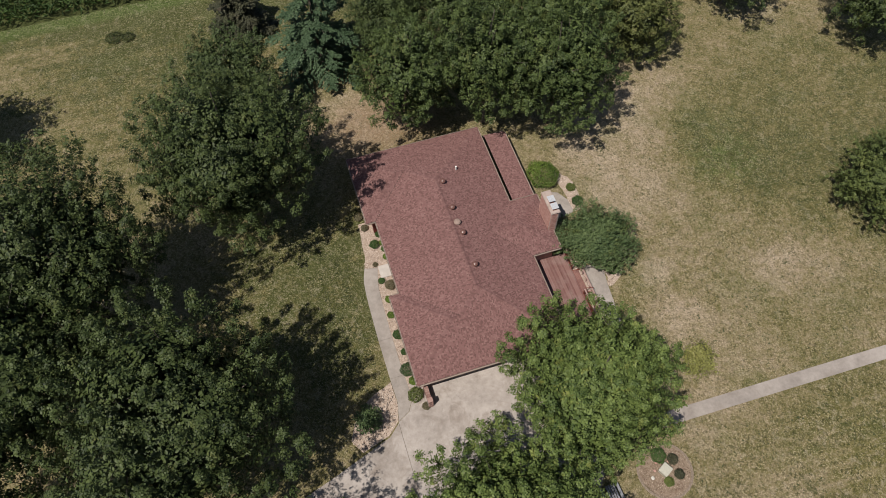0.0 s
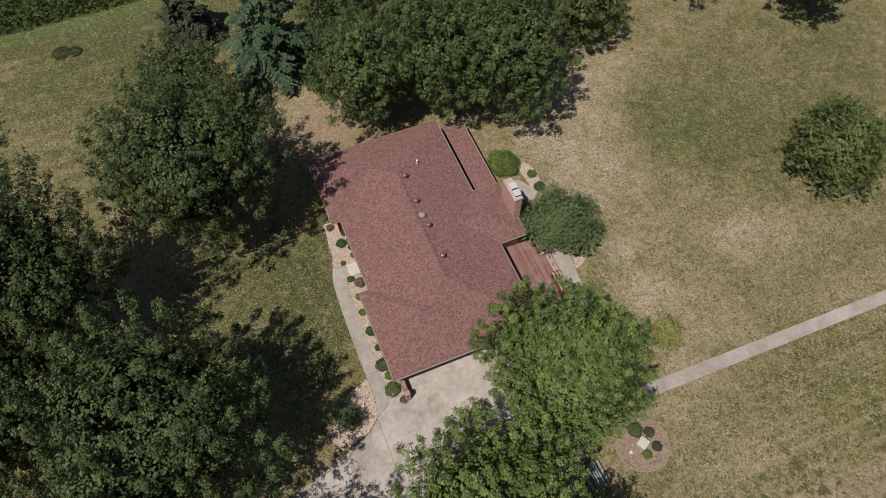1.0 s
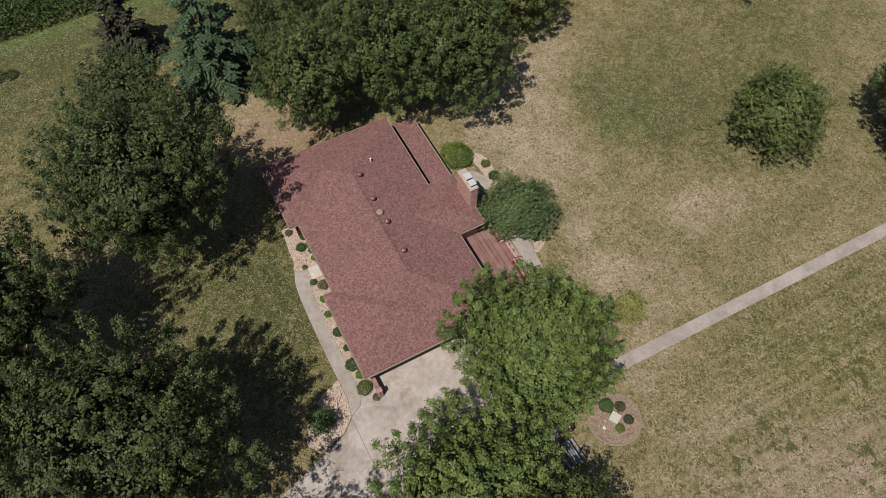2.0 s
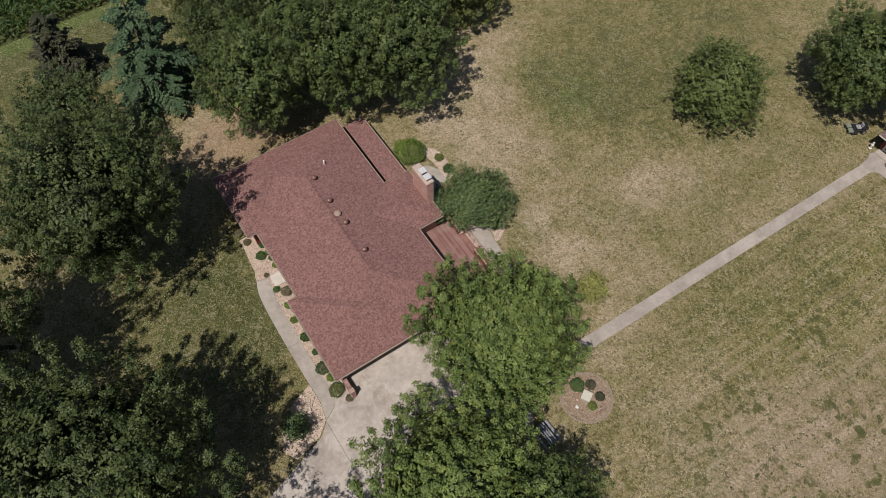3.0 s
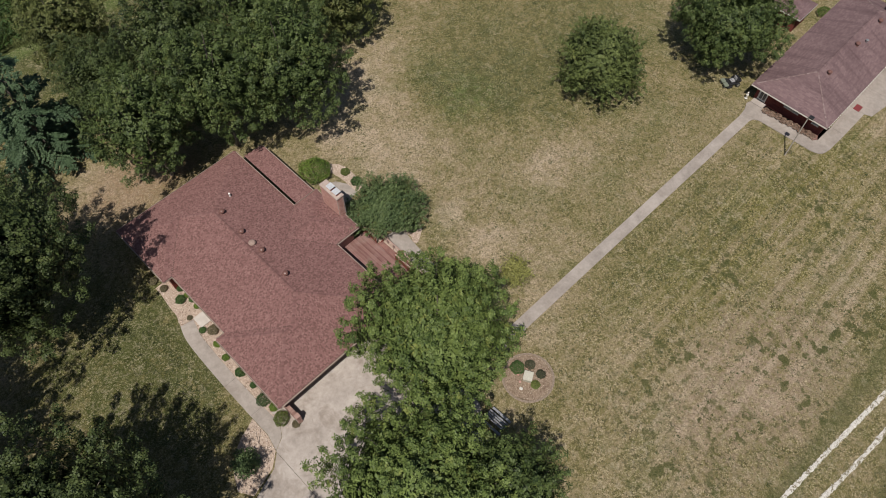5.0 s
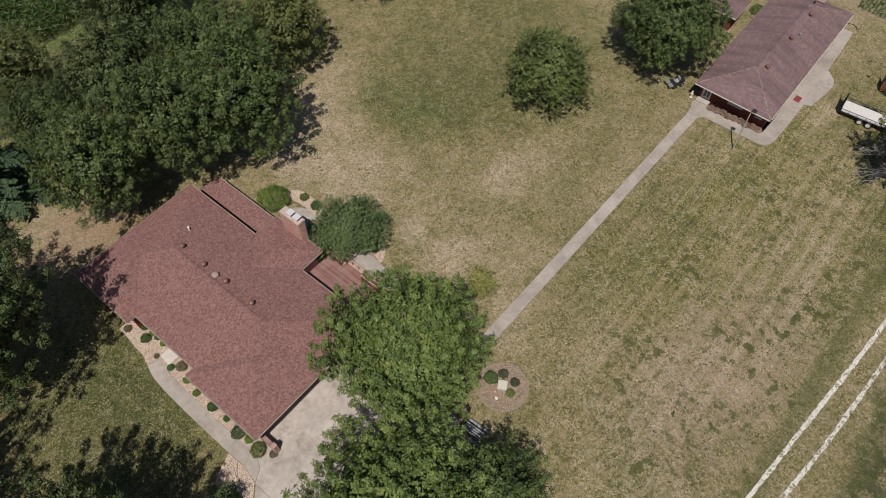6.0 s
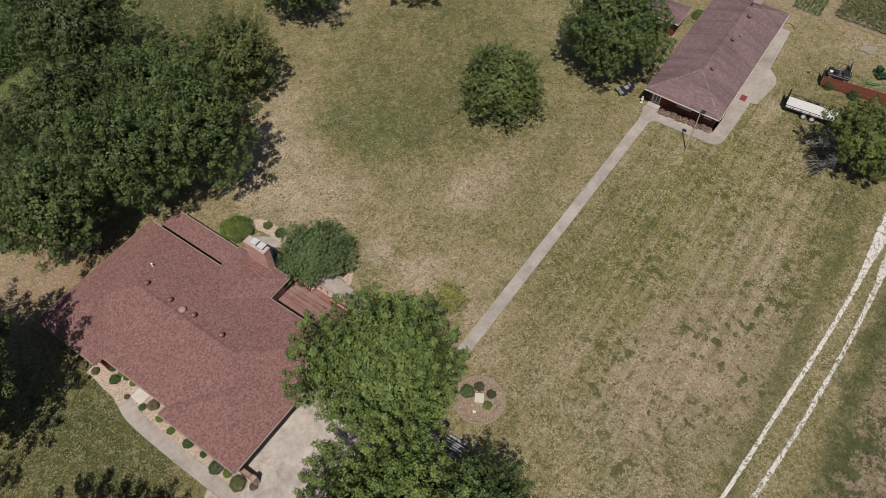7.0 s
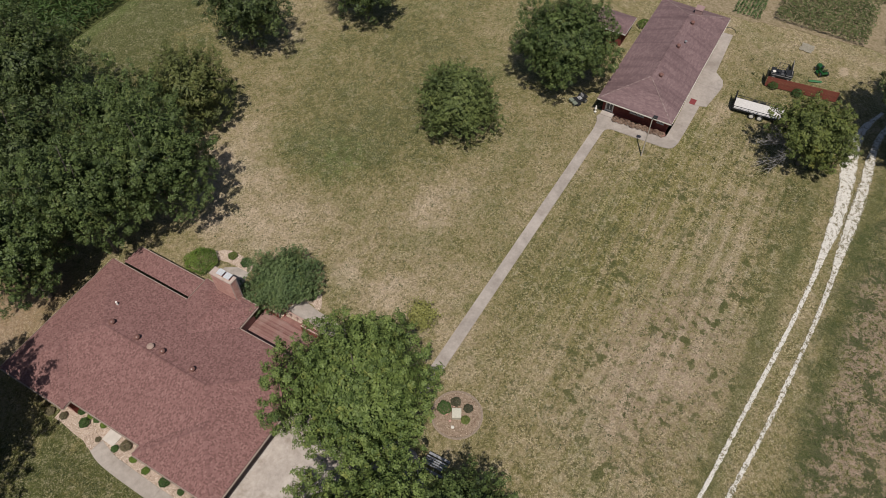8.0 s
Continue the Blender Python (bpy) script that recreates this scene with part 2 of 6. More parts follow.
def bed_material(name, lo, hi, scale=7.0):
    k = Mat(name, 0.95, 0.15)
    p = k.world_pos()
    v = k.node("ShaderNodeTexVoronoi", Vector=p, Scale=scale)
    col = k.mix(k.noise(p, 0.9, 5), k.ramp(v.outputs["Color"], (0.1, lo), (0.9, hi)), k.ramp(k.noise(p, 3, 5), (0.3, lo), (0.7, hi)))
    return k.finish(col, v.outputs["Distance"], 0.7, 0.05)


M_LAWN = lawn_material()
M_DRIVE = concrete_material("pale_concrete", (0.285, 0.248, 0.222), (0.45, 0.40, 0.365), 0.6)
M_WALK = concrete_material("grey_concrete", (0.250, 0.218, 0.194), (0.375, 0.332, 0.298), 0.35)
M_ROOF = shingle_material("reddish_shingle", ((0.0, (0.148, 0.077, 0.071)), (0.25, (0.175, 0.092, 0.085)), (0.36, (0.212, 0.112, 0.104)), (0.72, (0.231, 0.125, 0.116)), (0.88, (0.257, 0.143, 0.133)), (1.0, (0.287, 0.164, 0.152))), (0.161, 0.086, 0.078), 0.12)
M_ROOF2 = shingle_material("purplish_shingle", ((0.0, (0.172, 0.112, 0.116)), (0.5, (0.198, 0.132, 0.135)), (1.0, (0.225, 0.154, 0.155))), (0.082, 0.050, 0.055), 0.28, 0.55)
M_CAP2 = shingle_material("faded_cap_shingle", ((0.0, (0.17, 0.118, 0.116)), (0.5, (0.23, 0.165, 0.16)), (1.0, (0.31, 0.235, 0.228))), (0.15, 0.10, 0.10), 0.1)
M_CAP = shingle_material("reddish_cap_shingle", ((0.0, (0.165, 0.086, 0.080)), (0.5, (0.212, 0.114, 0.106)), (1.0, (0.262, 0.148, 0.138))), (0.155, 0.082, 0.076), 0.1)
M_BRICK = brick_material("pink_brick", (0.32, 0.155, 0.130), (0.52, 0.33, 0.285))
M_BRICK2 = brick_material("red_brick", (0.115, 0.030, 0.026), (0.19, 0.058, 0.046))
M_MORTAR = plain("mortar", (0.34, 0.30, 0.27), 0.95, 0.1)
M_FASCIA = plain("brown_fascia", (0.055, 0.038, 0.032), 0.6)
M_TRIM = plain("white_trim", (0.62, 0.59, 0.54), 0.5)
M_GUTTER = plain("tan_gutter", (0.34, 0.27, 0.23), 0.5)
M_SOFFIT = plain("soffit", (0.25, 0.2, 0.17), 0.8)
M_DARK = plain("black_metal", (0.02, 0.02, 0.022), 0.45, 0.4)
M_STEEL = plain("galvanised_steel", (0.42, 0.42, 0.42), 0.4, 0.5, 0.7)
M_VENT = plain("brown_vent", (0.17, 0.088, 0.074), 0.28, 0.6)
M_GLASS = plain("window_glass", (0.03, 0.035, 0.04), 0.08, 0.7)
M_DOOR = plain("white_door", (0.55, 0.53, 0.50), 0.5)
M_REDDOOR = plain("dark_red_paint", (0.16, 0.035, 0.028), 0.7)
M_REDWOOD = plain("red_stained_wood", (0.20, 0.062, 0.045), 0.8, 0.2, 0.0, 0.35, 2.0)
M_PALEWOOD = plain("pale_weathered_rail", (0.40, 0.27, 0.235), 0.85, 0.2, 0.0, 0.3, 3.0)
M_DECK = plain("weathered_red_deck", (0.24, 0.125, 0.108), 0.85, 0.2, 0.0, 0.35, 1.5)
M_BED = bed_material("pale_gravel", (0.30, 0.225, 0.175), (0.54, 0.44, 0.365), 9.0)
M_MULCH = bed_material("pinkish_mulch", (0.15, 0.105, 0.074), (0.34, 0.265, 0.20), 9.0)
M_STONES = stone_material("gravel_stones", (0.0, (0.24, 0.165, 0.13)), (0.4, (0.48, 0.375, 0.30)), (1.0, (0.70, 0.62, 0.55)))
M_CHALK = stone_material("white_gravel", (0.0, (0.30, 0.28, 0.25)), (0.6, (0.60, 0.57, 0.53)), (1.0, (0.8, 0.77, 0.72)))
M_SOIL = bed_material("garden_soil", (0.13, 0.11, 0.055), (0.30, 0.235, 0.165), 3.0)
M_BARK = bark_material("grey_bark", (0.06, 0.05, 0.042), (0.19, 0.165, 0.14))
M_DEADWOOD = bark_material("bleached_deadwood", (0.16, 0.15, 0.14), (0.36, 0.34, 0.32))
L_MAPLE = leaf_material("maple_leaf", (0.026, 0.044, 0.014), (0.108, 0.146, 0.044), (0.145, 0.160, 0.050))
L_BRIGHT = leaf_material("bright_maple_leaf", (0.042, 0.070, 0.018), (0.172, 0.226, 0.064), (0.225, 0.245, 0.066))
L_DARK = leaf_material("dark_maple_leaf", (0.021, 0.035, 0.012), (0.088, 0.116, 0.037), (0.112, 0.126, 0.040))
L_BROWN = leaf_material("browning_leaf", (0.054, 0.068, 0.020), (0.135, 0.150, 0.048), (0.19, 0.165, 0.065))
L_OLIVE = leaf_material("olive_maple_leaf", (0.030, 0.048, 0.017), (0.092, 0.124, 0.044), (0.15, 0.14, 0.055))
L_LINDEN = leaf_material("linden_leaf", (0.044, 0.064, 0.021), (0.150, 0.184, 0.058), (0.185, 0.205, 0.065))
L_SPRUCE = leaf_material("blue_spruce_needle", (0.032, 0.060, 0.030), (0.098, 0.150, 0.076), None, 0.1)
L_PINE = leaf_material("dull_conifer_needle", (0.024, 0.030, 0.018), (0.078, 0.078, 0.044), (0.13, 0.105, 0.075), 0.1)
L_YELLOW = leaf_material("yellowish_leaf", (0.048, 0.068, 0.018), (0.150, 0.176, 0.048), (0.225, 0.210, 0.052))
L_WILLOW = leaf_material("young_yellow_leaf", (0.13, 0.135, 0.040), (0.29, 0.285, 0.09), (0.32, 0.28, 0.10))
L_SPREAD = leaf_material("spreading_tree_leaf", (0.048, 0.080, 0.032), (0.145, 0.195, 0.078), (0.14, 0.165, 0.05))
L_SHRUB = leaf_material("shrub_leaf", (0.026, 0.055, 0.016), (0.075, 0.125, 0.035))
L_BLUISH = leaf_material("bluish_shrub_leaf", (0.032, 0.056, 0.022), (0.090, 0.135, 0.050))
L_LIME = leaf_material("lime_shrub_leaf", (0.05, 0.085, 0.016), (0.14, 0.20, 0.035))
L_DRYBUSH = leaf_material("dry_bush_leaf", (0.08, 0.07, 0.04), (0.20, 0.17, 0.10))
L_ROSE = leaf_material("faded_hedge_leaf", (0.16, 0.10, 0.075), (0.42, 0.30, 0.22), (0.48, 0.24, 0.21))
L_CORN = leaf_material("corn_leaf", (0.024, 0.050, 0.012), (0.068, 0.115, 0.028), (0.10, 0.115, 0.045))
L_DRYCORN = leaf_material("yellowing_corn_leaf", (0.055, 0.080, 0.026), (0.150, 0.180, 0.066), (0.25, 0.215, 0.115))
L_WEED = leaf_material("weed_leaf", (0.03, 0.045, 0.014), (0.085, 0.095, 0.035))

# ---------------------------------------------------------------- builders


def mesh_from(name, verts, faces, material):
    me = bpy.data.meshes.new(name)
    me.from_pydata([tuple(v) for v in verts], [], [tuple(f) for f in faces])
    me.update()
    me.materials.append(material)
    return me


def mesh_np(name, verts, faces, material):
    """verts (n, 3) and faces (m, k), k the same for all, as arrays."""
    me = bpy.data.meshes.new(name)
    n, (m, k) = len(verts), faces.shape
    me.vertices.add(n)
    me.vertices.foreach_set("co", np.ascontiguousarray(verts, np.float32).ravel())
    me.loops.add(m * k)
    me.loops.foreach_set("vertex_index", np.ascontiguousarray(faces, np.int32).ravel())
    me.polygons.add(m)
    me.polygons.foreach_set("loop_start", np.arange(0, m * k, k, dtype=np.int32))
    me.update(calc_edges=True)
    me.materials.append(material)
    return me


def mesh_bm(name, bm, material, smooth=False):
    me = bpy.data.meshes.new(name)
    bmesh.ops.recalc_face_normals(bm, faces=bm.faces)
    bm.to_mesh(me)
    bm.free()
    me.materials.append(material)
    if smooth:
        for p in me.polygons:
            p.use_smooth = True
    return me


def thing(name, label, category, at=(0, 0, 0), turn=0.0, group="", kind=""):
    e = new(name)
    e.empty_display_size = 0.2
    e.matrix_world = pose(*at, 0, 0, turn)
    return tagged(e, label, category, group, kind)


def part(name, data, material=None, parent=None, label=""):
    """Links a bmesh or a mesh as ONE object under a thing or a part, in the parent's coordinates."""
    if isinstance(data, bmesh.types.BMesh):
        data = mesh_bm(name, data, material)
    ob = new(name, data)
    ob.parent = parent
    if label:
        tagged(ob, label)
    return ob


def box(bm, x0, x1, y0, y1, z0, z1, bevel=0.0):
    vs = [bm.verts.new(p) for p in ((x0, y0, z0), (x1, y0, z0), (x1, y1, z0), (x0, y1, z0), (x0, y0, z1), (x1, y0, z1), (x1, y1, z1), (x0, y1, z1))]
    fs = [bm.faces.new([vs[i] for i in f]) for f in ((3, 2, 1, 0), (4, 5, 6, 7), (0, 1, 5, 4), (1, 2, 6, 5), (2, 3, 7, 6), (3, 0, 4, 7))]
    if bevel:
        bmesh.ops.bevel(bm, geom=list({e for f in fs for e in f.edges}), offset=bevel, segments=1, affect="EDGES")
    return bm


def boxes(*rows, bevel=0.0):
    bm = bmesh.new()
    for r in rows:
        box(bm, *r, bevel=bevel)
    return bm


def tube(bm, p, q, r0, r1=None, n=8, caps=True):
    """A tapered round bar from p to q."""
    p, q = Vector(p), Vector(q)
    r1 = r0 if r1 is None else r1
    d = (q - p).normalized()
    a = d.orthogonal().normalized()
    b = d.cross(a)
    rings = []
    for c, r in ((p, r0), (q, r1)):
        rings.append([bm.verts.new(c + (a * math.cos(t) + b * math.sin(t)) * r) for t in (2 * math.pi * i / n for i in range(n))])
    for i in range(n):
        bm.faces.new((rings[0][i], rings[0][(i + 1) % n], rings[1][(i + 1) % n], rings[1][i]))
    if caps:
        bm.faces.new(rings[0][::-1])
        bm.faces.new(rings[1])
    return bm


def tubes(*rows, n=8):
    bm = bmesh.new()
    for r in rows:
        tube(bm, *r, n=n)
    return bm


def lathe(profile, n=14):
    """A turned solid round z from (radius, height) pairs."""
    bm = bmesh.new()
    rings = []
    for r, z in profile:
        rings.append([bm.verts.new((max(r, 1e-4) * math.cos(2 * math.pi * i / n), max(r, 1e-4) * math.sin(2 * math.pi * i / n), z)) for i in range(n)])
    for a, b in zip(rings, rings[1:]):
        for i in range(n):
            bm.faces.new((a[i], a[(i + 1) % n], b[(i + 1) % n], b[i]))
    bm.faces.new(rings[0][::-1])
    bm.faces.new(rings[-1])
    return bm


def smooth_line(points, steps=6, closed=False):
    """A rounded line through points (Catmull-Rom)."""
    pts = [Vector(p) for p in points]
    n = len(pts)
    out = []
    for i in range(n if closed else n - 1):
        p0, p1, p2, p3 = (pts[(i + k) % n] if closed else pts[min(max(i + k, 0), n - 1)] for k in (-1, 0, 1, 2))
        for s in range(steps):
            t = s / steps
            out.append(0.5 * (2 * p1 + (p2 - p0) * t + (2 * p0 - 5 * p1 + 4 * p2 - p3) * t * t + (3 * p1 - p0 - 3 * p2 + p3) * t ** 3))
    if not closed:
        out.append(pts[-1])
    return out


def slab(outline, z0, z1, ragged=0.0, seed=0):
    """A flat sheet with the given outline and an edge of its own height."""
    rng = random.Random(seed)
    pts = [(p[0] + rng.uniform(-ragged, ragged), p[1] + rng.uniform(-ragged, ragged)) for p in outline]
    bm = bmesh.new()
    lo = [bm.verts.new((x, y, z0)) for x, y in pts]
    hi = [bm.verts.new((x, y, z1)) for x, y in pts]
    n = len(pts)
    for i in range(n):
        bm.faces.new((lo[i], lo[(i + 1) % n], hi[(i + 1) % n], hi[i]))
    bmesh.ops.triangulate(bm, faces=[bm.faces.new(hi)])
    return bm


def ribbon(line, widths, z0, z1, ragged=0.0, seed=0):
    """A path of the given widths along a line of points, with a ragged edge if wanted."""
    rng = random.Random(seed)
    left, right = [], []
    for i, p in enumerate(line):
        a, b = line[max(i - 1, 0)], line[min(i + 1, len(line) - 1)]
        d = Vector((b[0] - a[0], b[1] - a[1])).normalized()
        w = widths[i] if isinstance(widths, list) else widths
        wl, wr = w / 2 + rng.uniform(-ragged, ragged), w / 2 + rng.uniform(-ragged, ragged)
        left.append((p[0] - d.y * wl, p[1] + d.x * wl))
        right.append((p[0] + d.y * wr, p[1] - d.x * wr))
    return slab(left + right[::-1], z0, z1)


def setting(name, data, material, label, category):
    ob = part(name, data, material)
    return tagged(ob, label, category, kind="structure")


def inside(poly, x, y):
    hit = False
    for (ax, ay), (bx, by) in zip(poly, poly[1:] + poly[:1]):
        if (ay > y) != (by > y) and x < (bx - ax) * (y - ay) / (by - ay) + ax:
            hit = not hit
    return hit


def pebbles(name, poly, count, size, z, material, seed, label, category, flat=0.6):
    """Loose stones strewn inside an outline, one object of stuff."""
    rng = np.random.default_rng(seed)
    poly = [(p[0], p[1]) for p in poly]
    xs, ys = [p[0] for p in poly], [p[1] for p in poly]
    base = np.array([(1, 0, 0), (-1, 0, 0), (0, 1, 0), (0, -1, 0), (0, 0, 1), (0, 0, -1)], float)
    tri = np.array([(0, 2, 4), (2, 1, 4), (1, 3, 4), (3, 0, 4), (2, 0, 5), (1, 2, 5), (3, 1, 5), (0, 3, 5)])
    V, F, k = [], [], 0
    while k < count:
        x, y = rng.uniform(min(xs), max(xs)), rng.uniform(min(ys), max(ys))
        if not inside(poly, x, y):
            continue
        s = size * rng.uniform(0.5, 1.5)
        a = rng.uniform(0, 6.28)
        v = base * (s * rng.uniform(0.6, 1.2), s * rng.uniform(0.5, 1.0), s * flat) + rng.normal(0, s * 0.15, (6, 3))
        c, n = math.cos(a), math.sin(a)
        V.append(np.c_[v[:, 0] * c - v[:, 1] * n + x, v[:, 0] * n + v[:, 1] * c + y, v[:, 2] + z])
        F.append(tri + 6 * k)
        k += 1
    ob = new(name, mesh_np(name, np.concatenate(V), np.concatenate(F), material))
    return tagged(ob, label, category, kind="stuff")


# ---------------------------------------------------------------- plants


def unit(v):
    return v / np.maximum(np.linalg.norm(v, axis=-1, keepdims=True), 1e-9)


def leaves(rng, at, out, size, spread=0.7, up=0.55, slim=0.6):
    """Folded kite-shaped leaves at points, facing roughly up and outward. Returns verts, faces."""
    n = len(at)
    normal = unit(out * 0.45 + np.array([0, 0, up]) + rng.normal(0, spread, (n, 3)) * 0.7)
    along = unit(np.cross(normal, rng.normal(0, 1, (n, 3))))
    side = np.cross(normal, along)
    s = size * rng.uniform(0.65, 1.35, (n, 1))
    droop = normal * s * rng.uniform(-0.22, 0.05, (n, 1))
    v = np.stack([at - along * s * 0.5, at + side * s * slim * 0.5 + normal * s * 0.10, at + along * s * 0.5 + droop, at - side * s * slim * 0.5 + normal * s * 0.10], 1)
    q = np.arange(n)[:, None] * 4
    f = np.concatenate([q + np.array([[0, 1, 2]]), q + np.array([[0, 2, 3]])])
    return v.reshape(-1, 3), f


def crown_points(rng, R, zb, zt, lobes, gap, egg=0.0):
    """Places for leaf tufts over a lumpy crown: spots, outward ways, and the lobes' centres."""
    zc, hz = (zb + zt) / 2, (zt - zb) / 2
    i = np.arange(lobes) + 0.5
    cosp = 1 - 1.8 * i / lobes
    th = np.pi * (1 + 5 ** 0.5) * i + rng.uniform(0, 6.28)
    d = np.stack([np.cos(th) * np.sqrt(1 - cosp ** 2), np.sin(th) * np.sqrt(1 - cosp ** 2), cosp], 1)
    d = unit(d + rng.normal(0, 0.16, d.shape))
    reach = rng.uniform(0.50, 0.80, (lobes, 1))
    low = 1 + egg * -d[:, 2:3]
    cen = d * np.array([R, R, hz]) * reach * np.concatenate([low, low, np.ones_like(low)], 1) + np.array([0, 0, zc])
    cen = np.concatenate([cen, [[0, 0, zc]]])
    rad = np.append(R * rng.uniform(0.22, 0.39, lobes) * (22 / lobes) ** 0.4, R * 0.52)
    tall = np.array([1, 1, min(1.2, max(0.6, hz / R + 0.15))])
    each = int(30 * (R / gap) ** 2 / lobes) + 20
    spots, ways = [], []
    for c, r in zip(cen, rad):
        w = unit(rng.normal(0, 1, (each, 3)))
        spots.append(c + w * r * tall * rng.uniform(0.80, 1.04, (each, 1)))
        ways.append(w)
    spots, ways = np.concatenate(spots), np.concatenate(ways)
    depth = np.min(np.stack([np.linalg.norm((spots - c) / tall, axis=1) / r for c, r in zip(cen, rad)]), 0)
    keep = (depth > 0.78) & (spots[:, 2] > zb * 0.8)
    spots, ways = spots[keep], ways[keep]
    order = rng.permutation(len(spots))
    taken = np.zeros((0, 3))
    idx = []
    for j in order:
        if not len(taken) or np.min(((taken - spots[j]) ** 2).sum(1)) > gap * gap:
            taken = np.concatenate([taken, spots[j:j + 1]])
            idx.append(j)
    return spots[idx], ways[idx], cen


def trunk_mesh(rng, zb, top, r, cen, material):
    """A tapered, slightly bent trunk with limbs that reach into the crown."""
    bm = bmesh.new()
    bend = [Vector((0, 0, -0.15)), Vector((rng.uniform(-.1, .1), rng.uniform(-.1, .1), zb * 0.5)), Vector((rng.uniform(-.25, .25), rng.uniform(-.25, .25), zb * 1.1)),
            Vector((rng.uniform(-.5, .5), rng.uniform(-.5, .5), zb + (top - zb) * 0.45)), Vector((rng.uniform(-.6, .6), rng.uniform(-.6, .6), top * 0.9))]
    radii = [r * 1.25, r, r * 0.85, r * 0.5, r * 0.12]
    for a, b, ra, rb in zip(bend, bend[1:], radii, radii[1:]):
        tube(bm, a, b, ra, rb, 9, False)
    for c in cen:
        c = Vector(c)
        k = min(max((c.z - zb) / max(top - zb, 1), 0.02), 0.8)
        start = bend[2].lerp(bend[3], min(k * 1.2, 1.0))
        mid = start.lerp(c, 0.5) + Vector((0, 0, -0.05 * (c - start).length))
        tube(bm, start, mid, r * 0.33, r * 0.2, 6, False)
        tube(bm, mid, c, r * 0.2, r * 0.06, 6, False)
        for _ in range(3):
            e = c + Vector(rng.normal(0, 1, 3)).normalized() * (c - start).length * 0.3
            tube(bm, mid.lerp(c, 0.6), e, r * 0.09, r * 0.03, 5, False)
    return mesh_bm("trunk", bm, material)


def rosettes(rng, at, face, size, count=7):
    """Whorls of kite-shaped leaves: each whorl faces its own way, like a shallow dish. Returns verts, faces."""
    n = len(at)
    face = unit(face)
    a = unit(np.cross(face, rng.normal(0, 1, (n, 3))))
    b = np.cross(face, a)
    k = np.repeat(np.arange(n), count)
    t = np.tile(np.arange(count) * (2 * np.pi / count), n) + rng.uniform(-0.35, 0.35, len(k))
    d = a[k] * np.cos(t)[:, None] + b[k] * np.sin(t)[:, None]
    s = size * rng.uniform(0.7, 1.3, (len(k), 1))
    along = unit(d + face[k] * rng.uniform(-0.55, 0.35, (len(k), 1)))
    side = np.cross(face[k], d) + face[k] * rng.normal(0, 0.3, (len(k), 1))
    c = at[k] + d * s * 0.12 + face[k] * rng.normal(0, 0.05, (len(k), 1))
    tip = c + along * s
    m = c + along * s * 0.55
    v = np.stack([c, m + side * s * 0.34, tip, m - side * s * 0.34], 1)
    q = np.arange(len(k))[:, None] * 4
    return v.reshape(-1, 3), np.concatenate([q + np.array([[0, 1, 2]]), q + np.array([[0, 2, 3]])])


